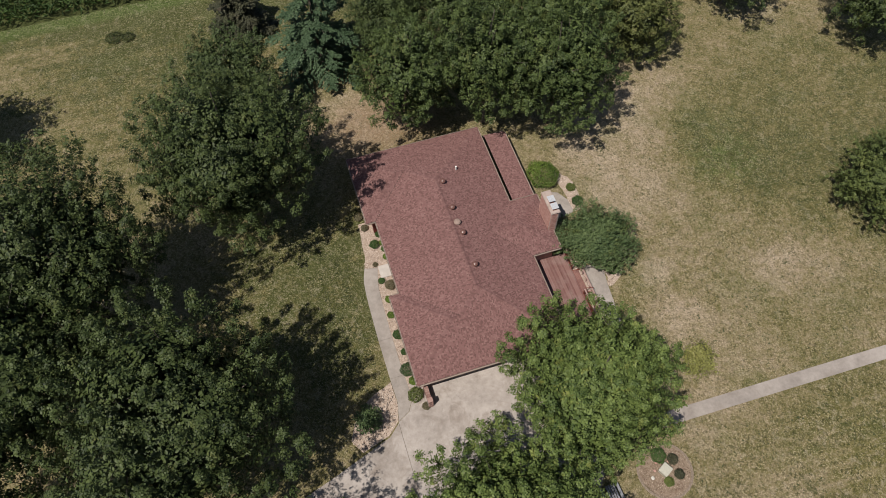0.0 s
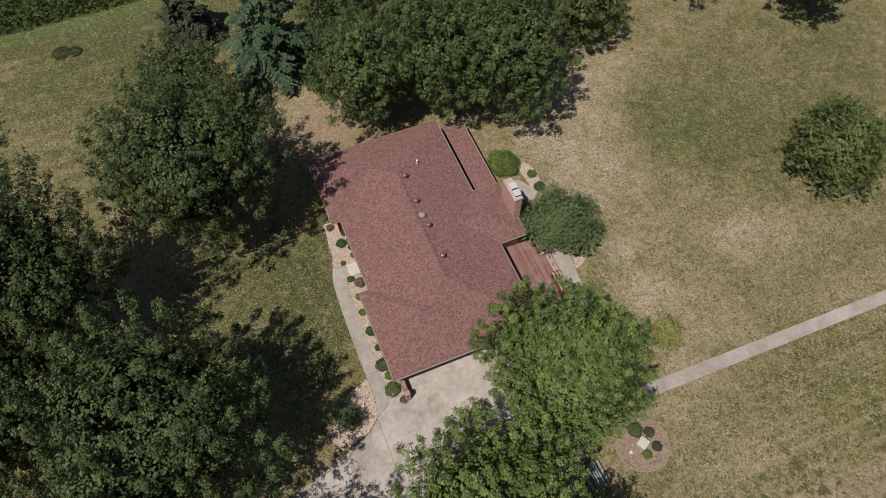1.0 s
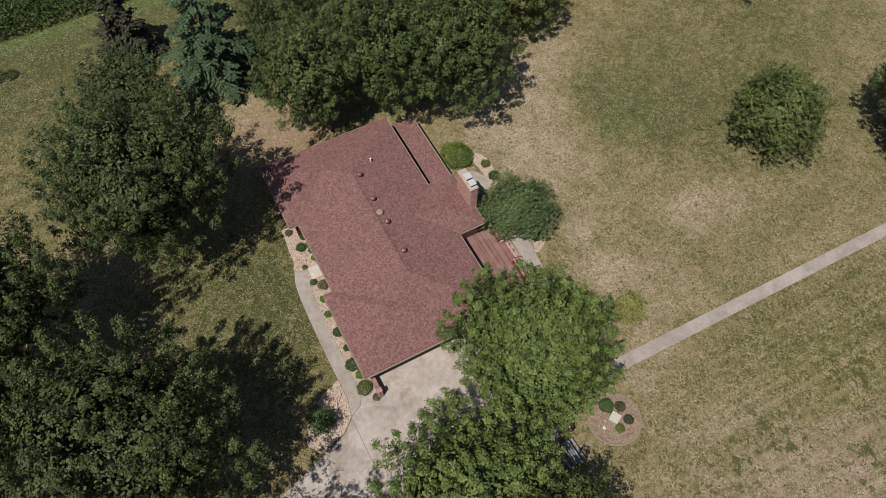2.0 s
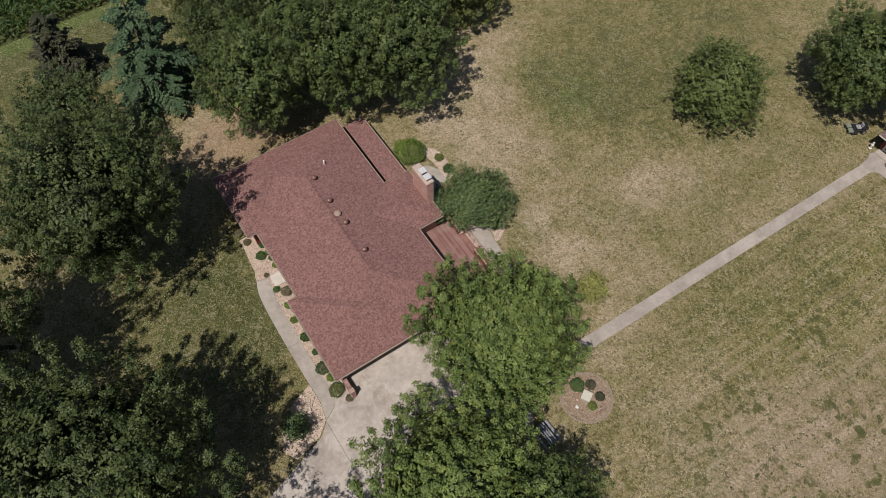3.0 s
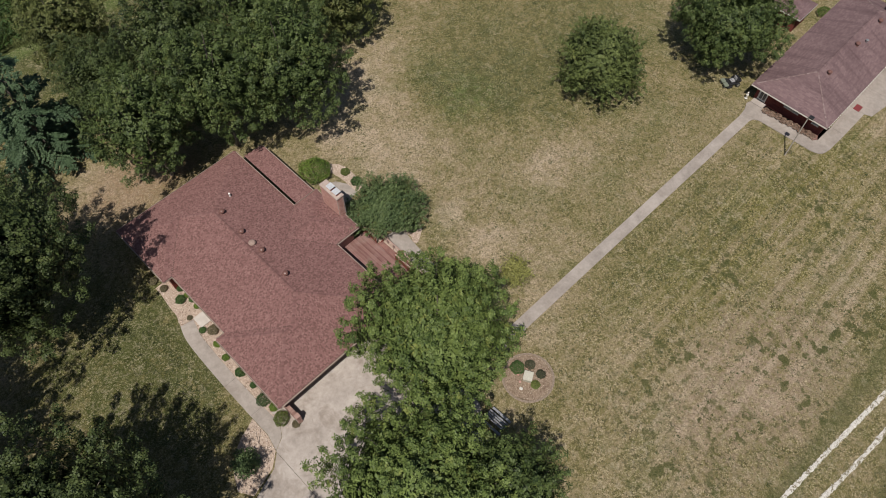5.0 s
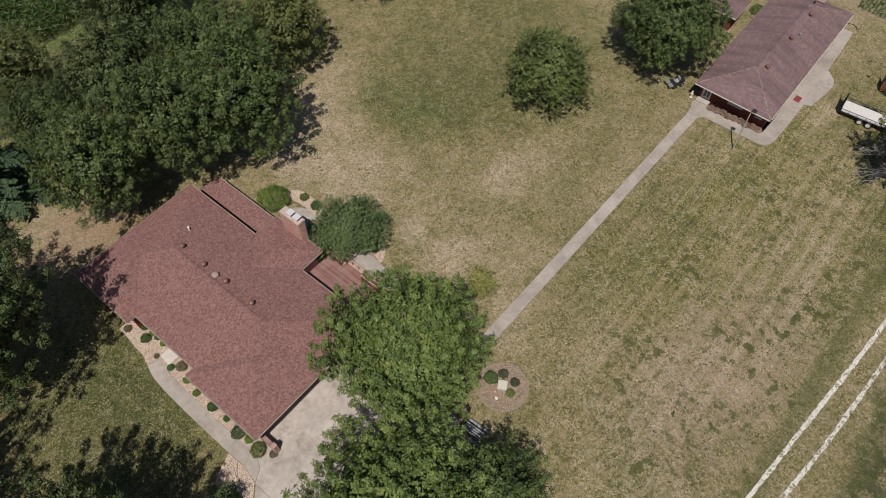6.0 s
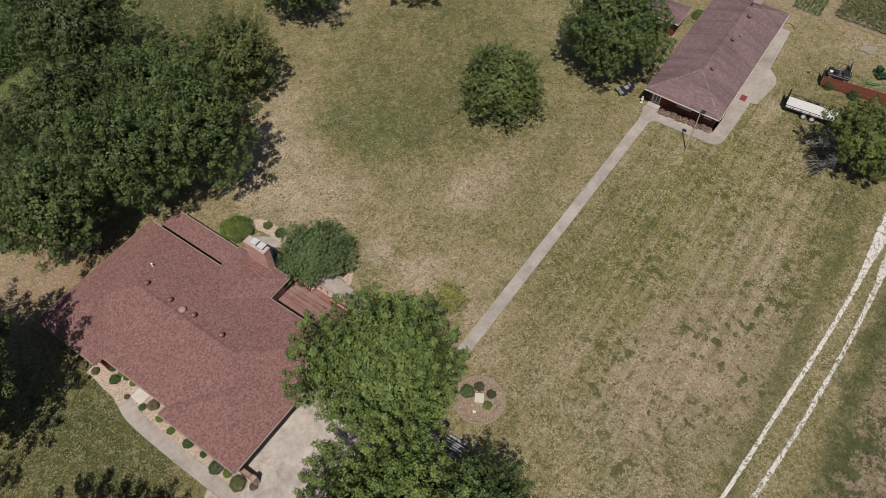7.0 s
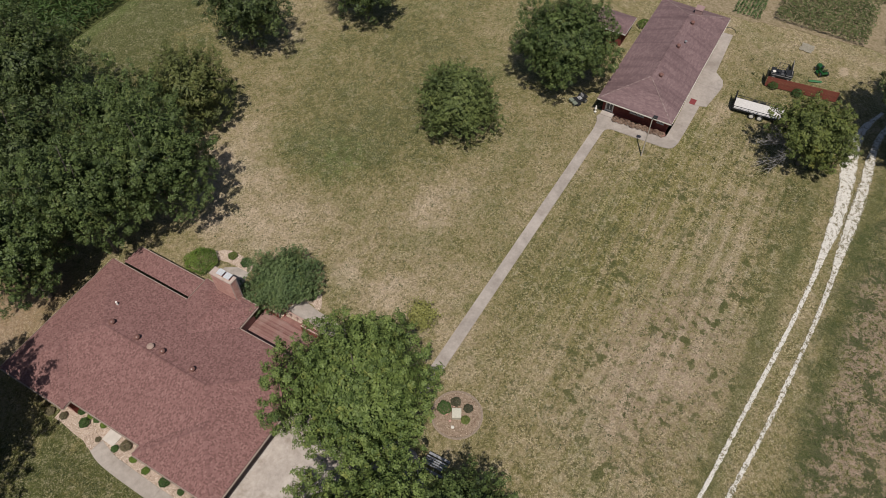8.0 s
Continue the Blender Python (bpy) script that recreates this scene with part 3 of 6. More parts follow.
def broad_tree(at, R, H, material, label, seed, zb=2.6, lobes=26, gap=0.72, spray=70, leaf=0.15, egg=0.0, sway=(1, 1), name="tree", group="broad trees", core=1.0, bark=None, trunk_r=None, upright=0.75, bare=None, slim=0.95):
    """A trunk with limbs and a crown of leafy plumes that stand apart, with dark gaps between them."""
    rng = np.random.default_rng(seed)
    plume = gap * 1.42
    spots, ways, cen = crown_points(rng, R, zb, H - 0.4, lobes, plume, egg)
    if bare:
        keep = (spots[:, 0] * bare[0] + spots[:, 1] * bare[1] < R * 0.42) | (spots[:, 2] > H * 0.62) | (rng.random(len(spots)) < 0.12)
        spots, ways = spots[keep], ways[keep]
    n = len(spots)
    axis = unit(ways * 0.7 + np.array([0, 0, upright * 0.75]) + rng.normal(0, 0.25, ways.shape))
    tall = plume * rng.uniform(0.7, 1.4, (n, 1))
    wide = plume * rng.uniform(0.34, 0.58, (n, 1))
    tall, wide = tall * slim, wide / slim
    per = max(4, int(spray / 2.7))
    k = np.repeat(np.arange(n), per)
    h = rng.uniform(-0.45, 0.62, (len(k), 1))
    ball = unit(rng.normal(0, 1, (len(k), 3)))
    girth = np.sqrt(np.maximum(1 - (np.abs(h) / 0.72) ** 2, 0.06))
    p = spots[k] + axis[k] * h * tall[k] + ball * wide[k] * girth * rng.uniform(0.55, 1.08, (len(k), 1))
    v1, f1 = rosettes(rng, p, ball * 0.95 + axis[k] * (0.25 + h) + np.array([0, 0, 0.30]) + rng.normal(0, 0.22, p.shape), leaf * 1.12, 5)
    # the shaded inside of the crown
    m = int(n * core * 34)
    inner = spots[rng.integers(0, n, m)]
    mid = np.array([0, 0, (zb + H) / 2])
    inner = mid + (inner - mid) * rng.uniform(0.25, 0.72, (m, 1))
    v2, f2 = leaves(rng, inner, np.tile([0, 0, 1.0], (m, 1)), leaf * 3.6)
    # lower sprays between the plumes
    m = int(n * 13 * (0.6 + core * 0.6))
    near = spots[rng.integers(0, n, m)] + rng.normal(0, plume * 0.42, (m, 3))
    near = mid + (near - mid) * rng.uniform(0.60, 0.82, (m, 1))
    # leafy boughs inside each lobe
    boughs = cen[rng.integers(0, len(cen), m)] + unit(rng.normal(0, 1, (m, 3))) * R * 0.20 * (22 / lobes) ** 0.4 * rng.uniform(0.05, 1.0, (m, 1)) ** 0.4
    near = np.concatenate([near, boughs])
    v3, f3 = leaves(rng, near, near - mid, leaf * 2.1)
    f3 = f3 + len(v2)
    v2, f2 = np.concatenate([v2, v3]), np.concatenate([f2, f3])
    v = np.concatenate([v1, v2])
    f = np.concatenate([f1, f2 + len(v1)])
    v[:, 2] = np.maximum(v[:, 2], 0.12)
    v[:, :2] *= np.array(sway)
    e = thing(name, label, "tree", (at[0], at[1], 0), 0, group)
    r = trunk_r or R * 0.035 + 0.04
    part("trunk", trunk_mesh(rng, zb, H, r, cen[: max(6, lobes // 2)], bark or M_BARK), None, e)
    part("crown", mesh_np("crown", v, f, material), None, e)
    if bare:
        for _ in range(9):
            bm = bmesh.new()
            a0 = math.atan2(bare[1], bare[0]) + rng.uniform(-0.75, 0.75)
            L = R * rng.uniform(0.75, 1.05)
            tip = Vector((math.cos(a0) * L, math.sin(a0) * L, rng.uniform(1.4, 4.2)))
            root = Vector((0, 0, rng.uniform(1.8, 3.2)))
            knee = root.lerp(tip, 0.45) + Vector((0, 0, 0.35))
            tube(bm, root, knee, 0.085, 0.055, 6, False)
            tube(bm, knee, tip, 0.055, 0.015, 6, False)
            for _ in range(11):
                s0 = knee.lerp(tip, rng.uniform(0.0, 0.95))
                e0 = s0 + Vector((math.cos(a0 + rng.uniform(-1.1, 1.1)), math.sin(a0 + rng.uniform(-1.1, 1.1)), rng.uniform(-0.2, 0.6))) * rng.uniform(0.5, 1.3)
                tube(bm, s0, e0, 0.028, 0.010, 4, False)
                for _ in range(2):
                    tube(bm, s0.lerp(e0, 0.6), e0 + Vector(rng.normal(0, 0.3, 3)), 0.014, 0.006, 3, False)
            part("dead_branch", bm, M_DEADWOOD, e, "bare bleached dead branch")
    return e


def conifer(at, R, H, material, label, seed, tiers=9, name="conifer_tree", dens=1.0, leaf=0.19):
    rng = np.random.default_rng(seed)
    P, W, bm = [], [], bmesh.new()
    tube(bm, (0, 0, -0.1), (0, 0, H), 0.24, 0.02, 9, False)
    for t in range(tiers):
        z = 0.7 + (H - 1.1) * (t / tiers) + rng.uniform(-0.15, 0.15)
        reach = R * (1 - z / H) ** 0.7 + 0.15
        count = int(3.6 + 3.0 * (1 - t / tiers))
        for b in range(count):
            a = 6.283 * (b + rng.uniform(-.3, .3)) / count + t * 0.7
            L = reach * rng.uniform(0.6, 1.15)
            d = np.array([math.cos(a), math.sin(a), 0])
            # side twigs, hung with needles
            across = np.array([-d[1], d[0], 0])
            for j in range(int(L * 9 * dens) + 5):
                u = rng.uniform(0.12, 1.0)
                w = ((1.05 - u) ** 0.7 * L * 0.40 + 0.28) * rng.uniform(0.6, 1.15)
                sgn = 1 if j % 2 else -1
                m = int(w * 26) + 6
                s = rng.uniform(0, 1, m)
                tip = unit(d * 0.75 + across * sgn * 0.85)
                p = d * u * L + tip * (s * w)[:, None] + rng.normal(0, 0.045, (m, 3))
                p[:, 2] += z + 0.14 * L - (u ** 1.5) * L * 0.34 - (s * w) * rng.uniform(0.1, 0.35) + (0.10 if u > 0.8 else 0)
                P.append(p)
                W.append(np.tile(tip * 0.4, (m, 1)) + np.array([0, 0, 0.7]))
            tube(bm, (0, 0, z), tuple(d * L * 0.9 + np.array([0, 0, z - 0.2 * L])), 0.05, 0.01, 5, False)
    P, W = np.concatenate(P), np.concatenate(W)
    v, f = leaves(rng, P, W, leaf, 0.28, 0.9, 0.6)
    v[:, 2] = np.maximum(v[:, 2], 0.1)
    e = thing(name, label, "tree", (at[0], at[1], 0), 0, "conifers")
    part("trunk", bm, M_BARK, e)
    part("crown", mesh_np("crown", v, f, material), None, e)
    return e


def bush(at, r, h, material, label, seed, leaf=0.075, count=1400, name="shrub", group="shrubs", sparse=False, z=0.0):
    """A rounded shrub of many small leaves on short stems."""
    rng = np.random.default_rng(seed)
    w = unit(rng.normal(0, 1, (count, 3)))
    w[:, 2] = np.abs(w[:, 2]) * 1.0 - 0.25
    lump = 1 + 0.10 * np.sin(w[:, 0:1] * 5 + seed) * np.sin(w[:, 1:2] * 6 + seed * 2) + 0.06 * np.sin(w[:, 2:3] * 11)
    p = w * np.array([r, r, h * 0.62]) * lump * rng.uniform(0.35 if sparse else 0.8, 1.0, (count, 1)) + np.array([0, 0, h * 0.40])
    p[:, 2] = np.maximum(p[:, 2], 0.03)
    v, f = leaves(rng, p, w, leaf)
    v[:, 2] = np.maximum(v[:, 2], 0.01)
    e = thing(name, label, "shrub", (at[0], at[1], z), 0, group)
    bm = bmesh.new()
    for i in range(6):
        a = i * 1.05 + rng.uniform(-.3, .3)
        tube(bm, (0, 0, -0.03), (math.cos(a) * r * 0.6, math.sin(a) * r * 0.6, h * 0.6), 0.02, 0.006, 5, False)
    part("stems", bm, M_BARK, e)
    part("foliage", mesh_np("foliage", v, f, material), None, e)
    return e


# ---------------------------------------------------------------- roofs


def shingle_plane(V, F, eave_a, eave_b, rise_dir, slope, poly, rng, course=0.142, lo=0.075, hi=0.15, lift=0.022):
    """Lays overlapping shingle tabs over one roof plane. eave_a to eave_b: the eave line (x, y, z); rise_dir: (x, y) upslope in plan;
    poly: the plane's outline in plan."""
    a, b = Vector(eave_a), Vector(eave_b)
    e = (b - a).normalized()
    up = Vector((rise_dir[0], rise_dir[1], slope)).normalized()
    n = e.cross(up)
    if n.z < 0:
        n = -n
    flat = math.hypot(up.x, up.y)
    pl = [((p[0] - a.x) * e.x + (p[1] - a.y) * e.y, ((p[0] - a.x) * rise_dir[0] + (p[1] - a.y) * rise_dir[1]) / flat) for p in poly]
    top = max(p[1] for p in pl)
    row, k = 0, len(V)
    while row * course < top - 0.02:
        y0, y1 = row * course, min((row + 1.25) * course, top)
        ym = min((row + 0.5) * course, top - 0.01)
        xs = []
        for (ax, ay), (bx, by) in zip(pl, pl[1:] + pl[:1]):
            if (ay > ym) != (by > ym):
                xs.append((bx - ax) * (ym - ay) / (by - ay) + ax)
        xs.sort()
        for x0, x1 in zip(xs[::2], xs[1::2]):
            x = x0 - rng.uniform(0, hi)
            while x < x1:
                w = rng.uniform(lo, hi)
                s, t = max(x, x0), min(x + w, x1)
                x += w
                if t - s < 0.02:
                    continue
                z = lift + rng.uniform(0, 0.010)
                pts = [a + e * s + up * y0 + n * z, a + e * t + up * y0 + n * z, a + e * t + up * y1 + n * 0.004, a + e * s + up * y1 + n * 0.004,
                       a + e * s + up * y0, a + e * t + up * y0]
                V.extend(tuple(p) for p in pts)
                F.append((k, k + 1, k + 2, k + 3))
                F.append((k + 4, k + 5, k + 1, k))
                k += 6
        row += 1


def caps(bm, p, q, rng, width=0.30, step=0.16, slope=0.33):
    """Overlapping cap shingles along a ridge or hip."""
    p, q = Vector(p), Vector(q)
    d = q - p
    L = d.length
    d.normalize()
    side = Vector((-d.y, d.x, 0)).normalized()
    drop = 0.5 * width * slope * (1.0 if abs(d.z) < 0.05 else 0.7)
    for i in range(int(L / step)):
        a, b = p + d * (i * step), p + d * (i * step + step * 1.2)
        h0, h1 = 0.046 + rng.uniform(0, 0.012), 0.020
        w = width / 2 * rng.uniform(0.94, 1.06)
        vs = [bm.verts.new(v) for v in (a + side * w + Vector((0, 0, h0 - drop)), a + Vector((0, 0, h0)), a - side * w + Vector((0, 0, h0 - drop)),
                                        b + side * w + Vector((0, 0, h1 - drop)), b + Vector((0, 0, h1)), b - side * w + Vector((0, 0, h1 - drop)),
                                        a + side * w + Vector((0, 0, -0.02 - drop)), a + Vector((0, 0, 0.0)), a - side * w + Vector((0, 0, -0.02 - drop)))]
        for f in ((0, 1, 4, 3), (1, 2, 5, 4), (6, 7, 1, 0), (7, 8, 2, 1)):
            bm.faces.new([vs[j] for j in f])


def deck_of(polys, under=0.10):
    """The solid roof deck under the shingles: each plane as (list of points), thickened."""
    bm = bmesh.new()
    for pts in polys:
        hi = [bm.verts.new((p[0], p[1], p[2] - 0.006)) for p in pts]
        lo = [bm.verts.new((p[0], p[1], p[2] - under)) for p in pts]
        n = len(pts)
        bm.faces.new(hi)
        bm.faces.new(lo[::-1])
        for i in range(n):
            bm.faces.new((lo[i], lo[(i + 1) % n], hi[(i + 1) % n], hi[i]))
    return bm


def brick_face(parent, mesh, origin, along, length, height, limit=10 ** 9, course=0.075, pitch=0.215, start_z=0.0, name="brick"):
    """Bricks in running bond, proud of the wall, sharing one mesh. Returns the number laid."""
    laid = 0
    ang = math.degrees(math.atan2(along[1], along[0]))
    for r in range(int(height / course)):
        off = 0.5 * pitch if r % 2 else 0.0
        i = 0
        while off + (i + 1) * pitch <= length + 1e-6:
            if laid >= limit:
                return laid
            s = off + (i + 0.5) * pitch
            b = new(name, mesh)
            b.parent = parent
            b.matrix_local = pose(origin[0] + along[0] * s, origin[1] + along[1] * s, start_z + (r + 0.5) * course, 0, 0, ang)
            i += 1
            laid += 1
    return laid


def brick_mesh(material, length=0.203, depth=0.03, height=0.062):
    bm = bmesh.new()
    box(bm, -length / 2, length / 2, -depth / 2, depth / 2, -height / 2, height / 2)
    return mesh_bm("brick", bm, material)

# ---------------------------------------------------------------- ground and paving
bm = bmesh.new()
step_list = [-900, -300, -120, -70] + list(range(-60, 125, 5)) + [140, 180, 320, 900]
grid = [[bm.verts.new((x, y, -0.02 + (0.06 * (noise.noise((x * 0.07, y * 0.07, 0))) if -60 < x < 124 and -60 < y < 124 else 0) - 0.03)) for x in step_list] for y in step_list]
for j in range(len(step_list) - 1):
    for i in range(len(step_list) - 1):
        bm.faces.new((grid[j][i], grid[j][i + 1], grid[j + 1][i + 1], grid[j + 1][i]))
setting("ground", bm, M_LAWN, "dry mown lawn with tan and green patches", "lawn")

E0, SL = 2.6, 0.33  # eave height and roof pitch of the brick house

drive = thing("driveway", "pale stained concrete driveway slabs in front of the garage", "driveway", kind="structure")
for pts in ([(1.885, 1.0), (6, 1.0), (13.5, 5.5), (16.7, 9.5), (16.9, 21.5), (3.62, 21.5), (3.62, 20.3), (3.0, 19.2), (1.885, 18.6)],
            [(1.86, 1.0), (1.86, 18.5), (0.9, 17.6), (-4.6, 15.7), (-7.5, 14.8), (-9.0, 13.5), (-12, 5.5), (-14, 1.0)]):
    part("concrete_slab", slab(pts, -0.12, 0.035), M_DRIVE, drive)

LONG = [(24.3, 12.06), (25.5, 12.03), (34, 11.88), (46, 11.62), (56, 11.42), (60.6, 11.32)]
long_walk = thing("garden_walk", "long straight grey concrete walk across the lawn", "walk", kind="structure")
x = 21.0
while x < 60.4:
    x1 = min(x + 2.44, 60.6)
    y, y1 = 12.12 - 0.0205 * (x - 21), 12.12 - 0.0205 * (x1 - 21)
    part("concrete_slab", slab([(x + 0.004, y - 0.68), (x1 - 0.004, y1 - 0.68), (x1 - 0.004, y1 + 0.50), (x + 0.004, y + 0.50)], -0.1, 0.02), M_WALK, long_walk)
    x = x1

front_walk = thing("front_walk", "grey concrete front walk beside the gravel bed", "walk", kind="structure")
part("concrete_slab", slab([tuple(p)[:2] for p in smooth_line([(2.85, 33.72, 0), (2.50, 32.6, 0), (2.33, 31.1, 0), (2.25, 28.9, 0), (2.20, 26.2, 0)], 5)]
                           + [tuple(p)[:2] for p in smooth_line([(3.45, 26.2, 0), (3.52, 29.4, 0), (3.62, 31.5, 0), (3.80, 32.4, 0), (4.10, 33.5, 0)], 5)], -0.1, 0.02), M_WALK, front_walk)
part("concrete_slab", slab([(2.20, 26.18), (3.45, 26.18), (3.46, 24.2), (3.49, 22.5), (2.22, 22.5)], -0.1, 0.02), M_WALK, front_walk)
part("concrete_slab", slab([(2.22, 22.48), (3.49, 22.48), (3.60, 20.32), (2.98, 19.24), (1.92, 18.66), (2.27, 20.2)], -0.1, 0.02), M_WALK, front_walk)
stoop = thing("door_stoop", "pale square concrete door stoop", "stoop", kind="structure")
part("concrete_slab", boxes((4.12, 6.0, 32.25, 33.56, -0.1, 0.12), bevel=0.015), concrete_material("clean_pale_concrete", (0.42, 0.385, 0.35), (0.54, 0.50, 0.46), 0.15), stoop)

h2_walk = thing("house_walk", "grey concrete walk and patio round the far house", "walk", kind="structure")
part("concrete_slab", slab([tuple(p)[:2] for p in smooth_line([(60.6, 10.62, 0), (61.1, 10.45, 0), (61.4, 9.9, 0), (61.45, 8.5, 0), (61.55, 5.0, 0), (61.65, 3.5, 0), (62.1, 2.7, 0), (63.2, 2.4, 0)], 5)]
                           + [(66, 2.3), (66, 3.9), (63.4, 4.0), (63.3, 12.1), (62.6, 12.3), (61.8, 11.95), (60.6, 11.82)], -0.1, 0.022), M_WALK, h2_walk)
part("concrete_slab", slab([(66.03, 2.3), (70.3, 2.25), (70.3, 4.0), (66.03, 3.9)], -0.1, 0.022), M_WALK, h2_walk)
part("concrete_slab", slab([(70.33, 2.25), (70.6, 1.5), (74.3, 0.95), (74.3, 4.0), (70.33, 4.0)], -0.1, 0.022), M_WALK, h2_walk)
part("concrete_slab", slab([(74.33, 0.95), (75.2, 0.9), (76.2, 1.2), (77.3, 2.35), (77.3, 4.0), (74.33, 4.0)], -0.1, 0.022), M_WALK, h2_walk)
part("concrete_slab", slab([(77.33, 2.4), (85.6, 2.75), (85.6, 4.0), (77.33, 4.0)], -0.1, 0.022), M_WALK, h2_walk)

patio = thing("garden_patio", "grey concrete garden landing below the deck", "patio", kind="structure")
part("concrete_slab", slab([(22.75, 27.75), (23.3, 27.6), (24.35, 26.95), (24.05, 25.4), (23.85, 23.5), (23.6, 21.0), (22.4, 21.0), (22.35, 24.4), (22.45, 26.0)], -0.1, 0.02), M_WALK, patio)
part("concrete_slab", slab([(22.5, 36.7), (23.5, 36.3), (24.15, 35.2), (24.2, 33.7), (22.8, 33.4), (21.6, 33.5), (21.6, 35.4)], -0.1, 0.02), M_WALK, patio)

BED_W = [(3.45, 38.7), (3.48, 37.9), (3.27, 36.1), (3.25, 35.0), (2.86, 33.74), (4.10, 33.53), (3.81, 32.4), (3.63, 31.5), (3.53, 29.4), (3.46, 26.2), (3.50, 22.4), (3.62, 20.1), (3.8, 19.3), (5.0, 19.0), (5.4, 22.0), (5.0, 28.9), (6.0, 29), (6.0, 37.0), (5.0, 38.8)]
setting("gravel_bed", slab(BED_W, -0.1, 0.005), M_BED, "pale pinkish gravel bed along the front wall", "gravel bed")
pebbles("gravel", BED_W, 4200, 0.048, 0.02, M_STONES, 3, "loose pale gravel stones", "gravel")
BED_S = [(2.19, 22.2), (2.24, 20.2), (1.89, 18.68), (0.8, 17.72), (-1.6, 17.0), (-2.3, 18.2), (-1.7, 19.6), (-0.4, 21.0), (0.6, 21.6), (1.5, 21.9)]
setting("gravel_bed", slab(BED_S, -0.1, 0.004), M_BED, "pale pinkish gravel bed at the drive's corner", "gravel bed")
pebbles("gravel", BED_S, 1000, 0.055, 0.02, M_STONES, 4, "loose pale gravel stones", "gravel")
BED_E = [(23.3, 28.0), (25.0, 27.7), (25.8, 27.2), (25.9, 26.2), (25.0, 25.3), (24.1, 25.1), (24.3, 26.5)]
setting("gravel_bed", slab([tuple(p)[:2] for p in smooth_line([(*q, 0) for q in BED_E], 6, True)], -0.1, 0.003, 0.07, 31), M_BED, "pale gravel bed round a small shrub", "gravel bed")
pebbles("gravel", BED_E, 420, 0.05, 0.015, M_STONES, 5, "loose pale gravel stones", "gravel")
BED_N = [(24.0, 38.3), (24.7, 38.3), (25.45, 37.2), (25.5, 36.0), (25.35, 34.6), (25.0, 33.8), (24.2, 33.9), (24.2, 35.4)]
setting("gravel_bed", slab([tuple(p)[:2] for p in smooth_line([(*q, 0) for q in BED_N], 6, True)], -0.1, 0.003, 0.07, 32), M_BED, "pale gravel bed round two small shrubs", "gravel bed")
pebbles("gravel", BED_N, 450, 0.05, 0.015, M_STONES, 6, "loose pale gravel stones", "gravel")
ring = [(21.4 + 2.15 * math.cos(a) * (1 + 0.05 * math.sin(3 * a)), 8.15 + 2.15 * math.sin(a)) for a in (2 * math.pi * i / 40 for i in range(40))]
setting("mulch_bed", slab(ring, -0.1, 0.004, 0.05, 2), M_MULCH, "round pinkish mulch bed with a pale stone edge", "mulch bed")
pebbles("mulch_chips", ring, 900, 0.05, 0.012, stone_material("mulch_chips", (0.0, (0.13, 0.08, 0.055)), (0.6, (0.30, 0.215, 0.16)), (1.0, (0.50, 0.41, 0.32))), 7, "loose wood and stone chips", "mulch")


def wheel_track(line, seed, label, thin, worn):
    """A rut along (x, y, width) points: a rough-edged sheet with loose chips over and beside it."""
    pts = smooth_line(line, 55)
    flat = [(p.x, p.y) for p in pts]
    w = [p.z * 0.66 * (1 + 0.32 * noise.noise((p.x * 0.35, p.y, seed)) + 0.38 * noise.noise((p.x * 1.5, p.y, seed + 9))) for p in pts]
    setting("gravel_track", ribbon(flat, w, -0.1, 0.0, 0.045, seed), worn, label, "track")
    poly = [(p.x, p.y + p.z * 0.42) for p in pts[::12]] + [(p.x, p.y - p.z * 0.42) for p in pts[::-12]]
    pebbles("track_stones", poly, thin, 0.032, 0.0, M_CHALK, seed, "loose white limestone chips", "gravel")


def track_material(name, lo, hi):
    kt = Mat(name, 0.95, 0.15)
    pt = kt.world_pos()
    chalk = kt.ramp(kt.noise(pt, 9, 5, 0.8), (0.3, (0.42, 0.395, 0.36)), (0.7, (0.72, 0.69, 0.64)))
    turf = kt.ramp(kt.noise(pt, 4, 4), (0.3, (0.10, 0.095, 0.05)), (0.7, (0.22, 0.18, 0.11)))
    return kt.finish(kt.mix(kt.smooth(kt.noise(pt, 2.6, 6, 0.8, 0.6), lo, hi), chalk, turf), kt.noise(pt, 14, 5), 0.8, 0.05)


wheel_track([(14, -10.8, 0.5), (20, -11.9, 0.5), (26.3, -12.8, 0.5), (33.3, -13.6, 0.52), (44.5, -14.9, 0.55), (51.3, -15.5, 0.6), (55.5, -15.7, 1.0), (58.6, -15.85, 1.6), (62.5, -15.9, 1.9), (66.8, -15.65, 2.0), (71.3, -15.1, 2.4), (76, -15.6, 1.2), (80, -17, 0.6)], 21, "white limestone wheel track worn into the grass", 5200, track_material("limestone_track", 0.51, 0.58))
wheel_track([(14.5, -13.2, 0.50), (20.5, -14.0, 0.55), (27.4, -14.85, 0.55), (34.9, -15.85, 0.52), (46, -16.85, 0.56), (52.1, -17.15, 0.66), (55.5, -17.2, 1.0), (58.7, -17.3, 1.5), (62.5, -17.4, 1.6), (67.4, -17.45, 1.5), (72.5, -17.3, 1.1), (76, -17.6, 0.8), (80, -18.5, 0.5)], 22, "half-grassed limestone wheel track worn into the grass", 5200, track_material("grassy_limestone_track", 0.485, 0.56))

# ---------------------------------------------------------------- brick house
rr = random.Random(11)
house = thing("house", "single-storey brick house with a reddish-brown shingled hip roof", "house")


def zz(k):
    return E0 + SL * k


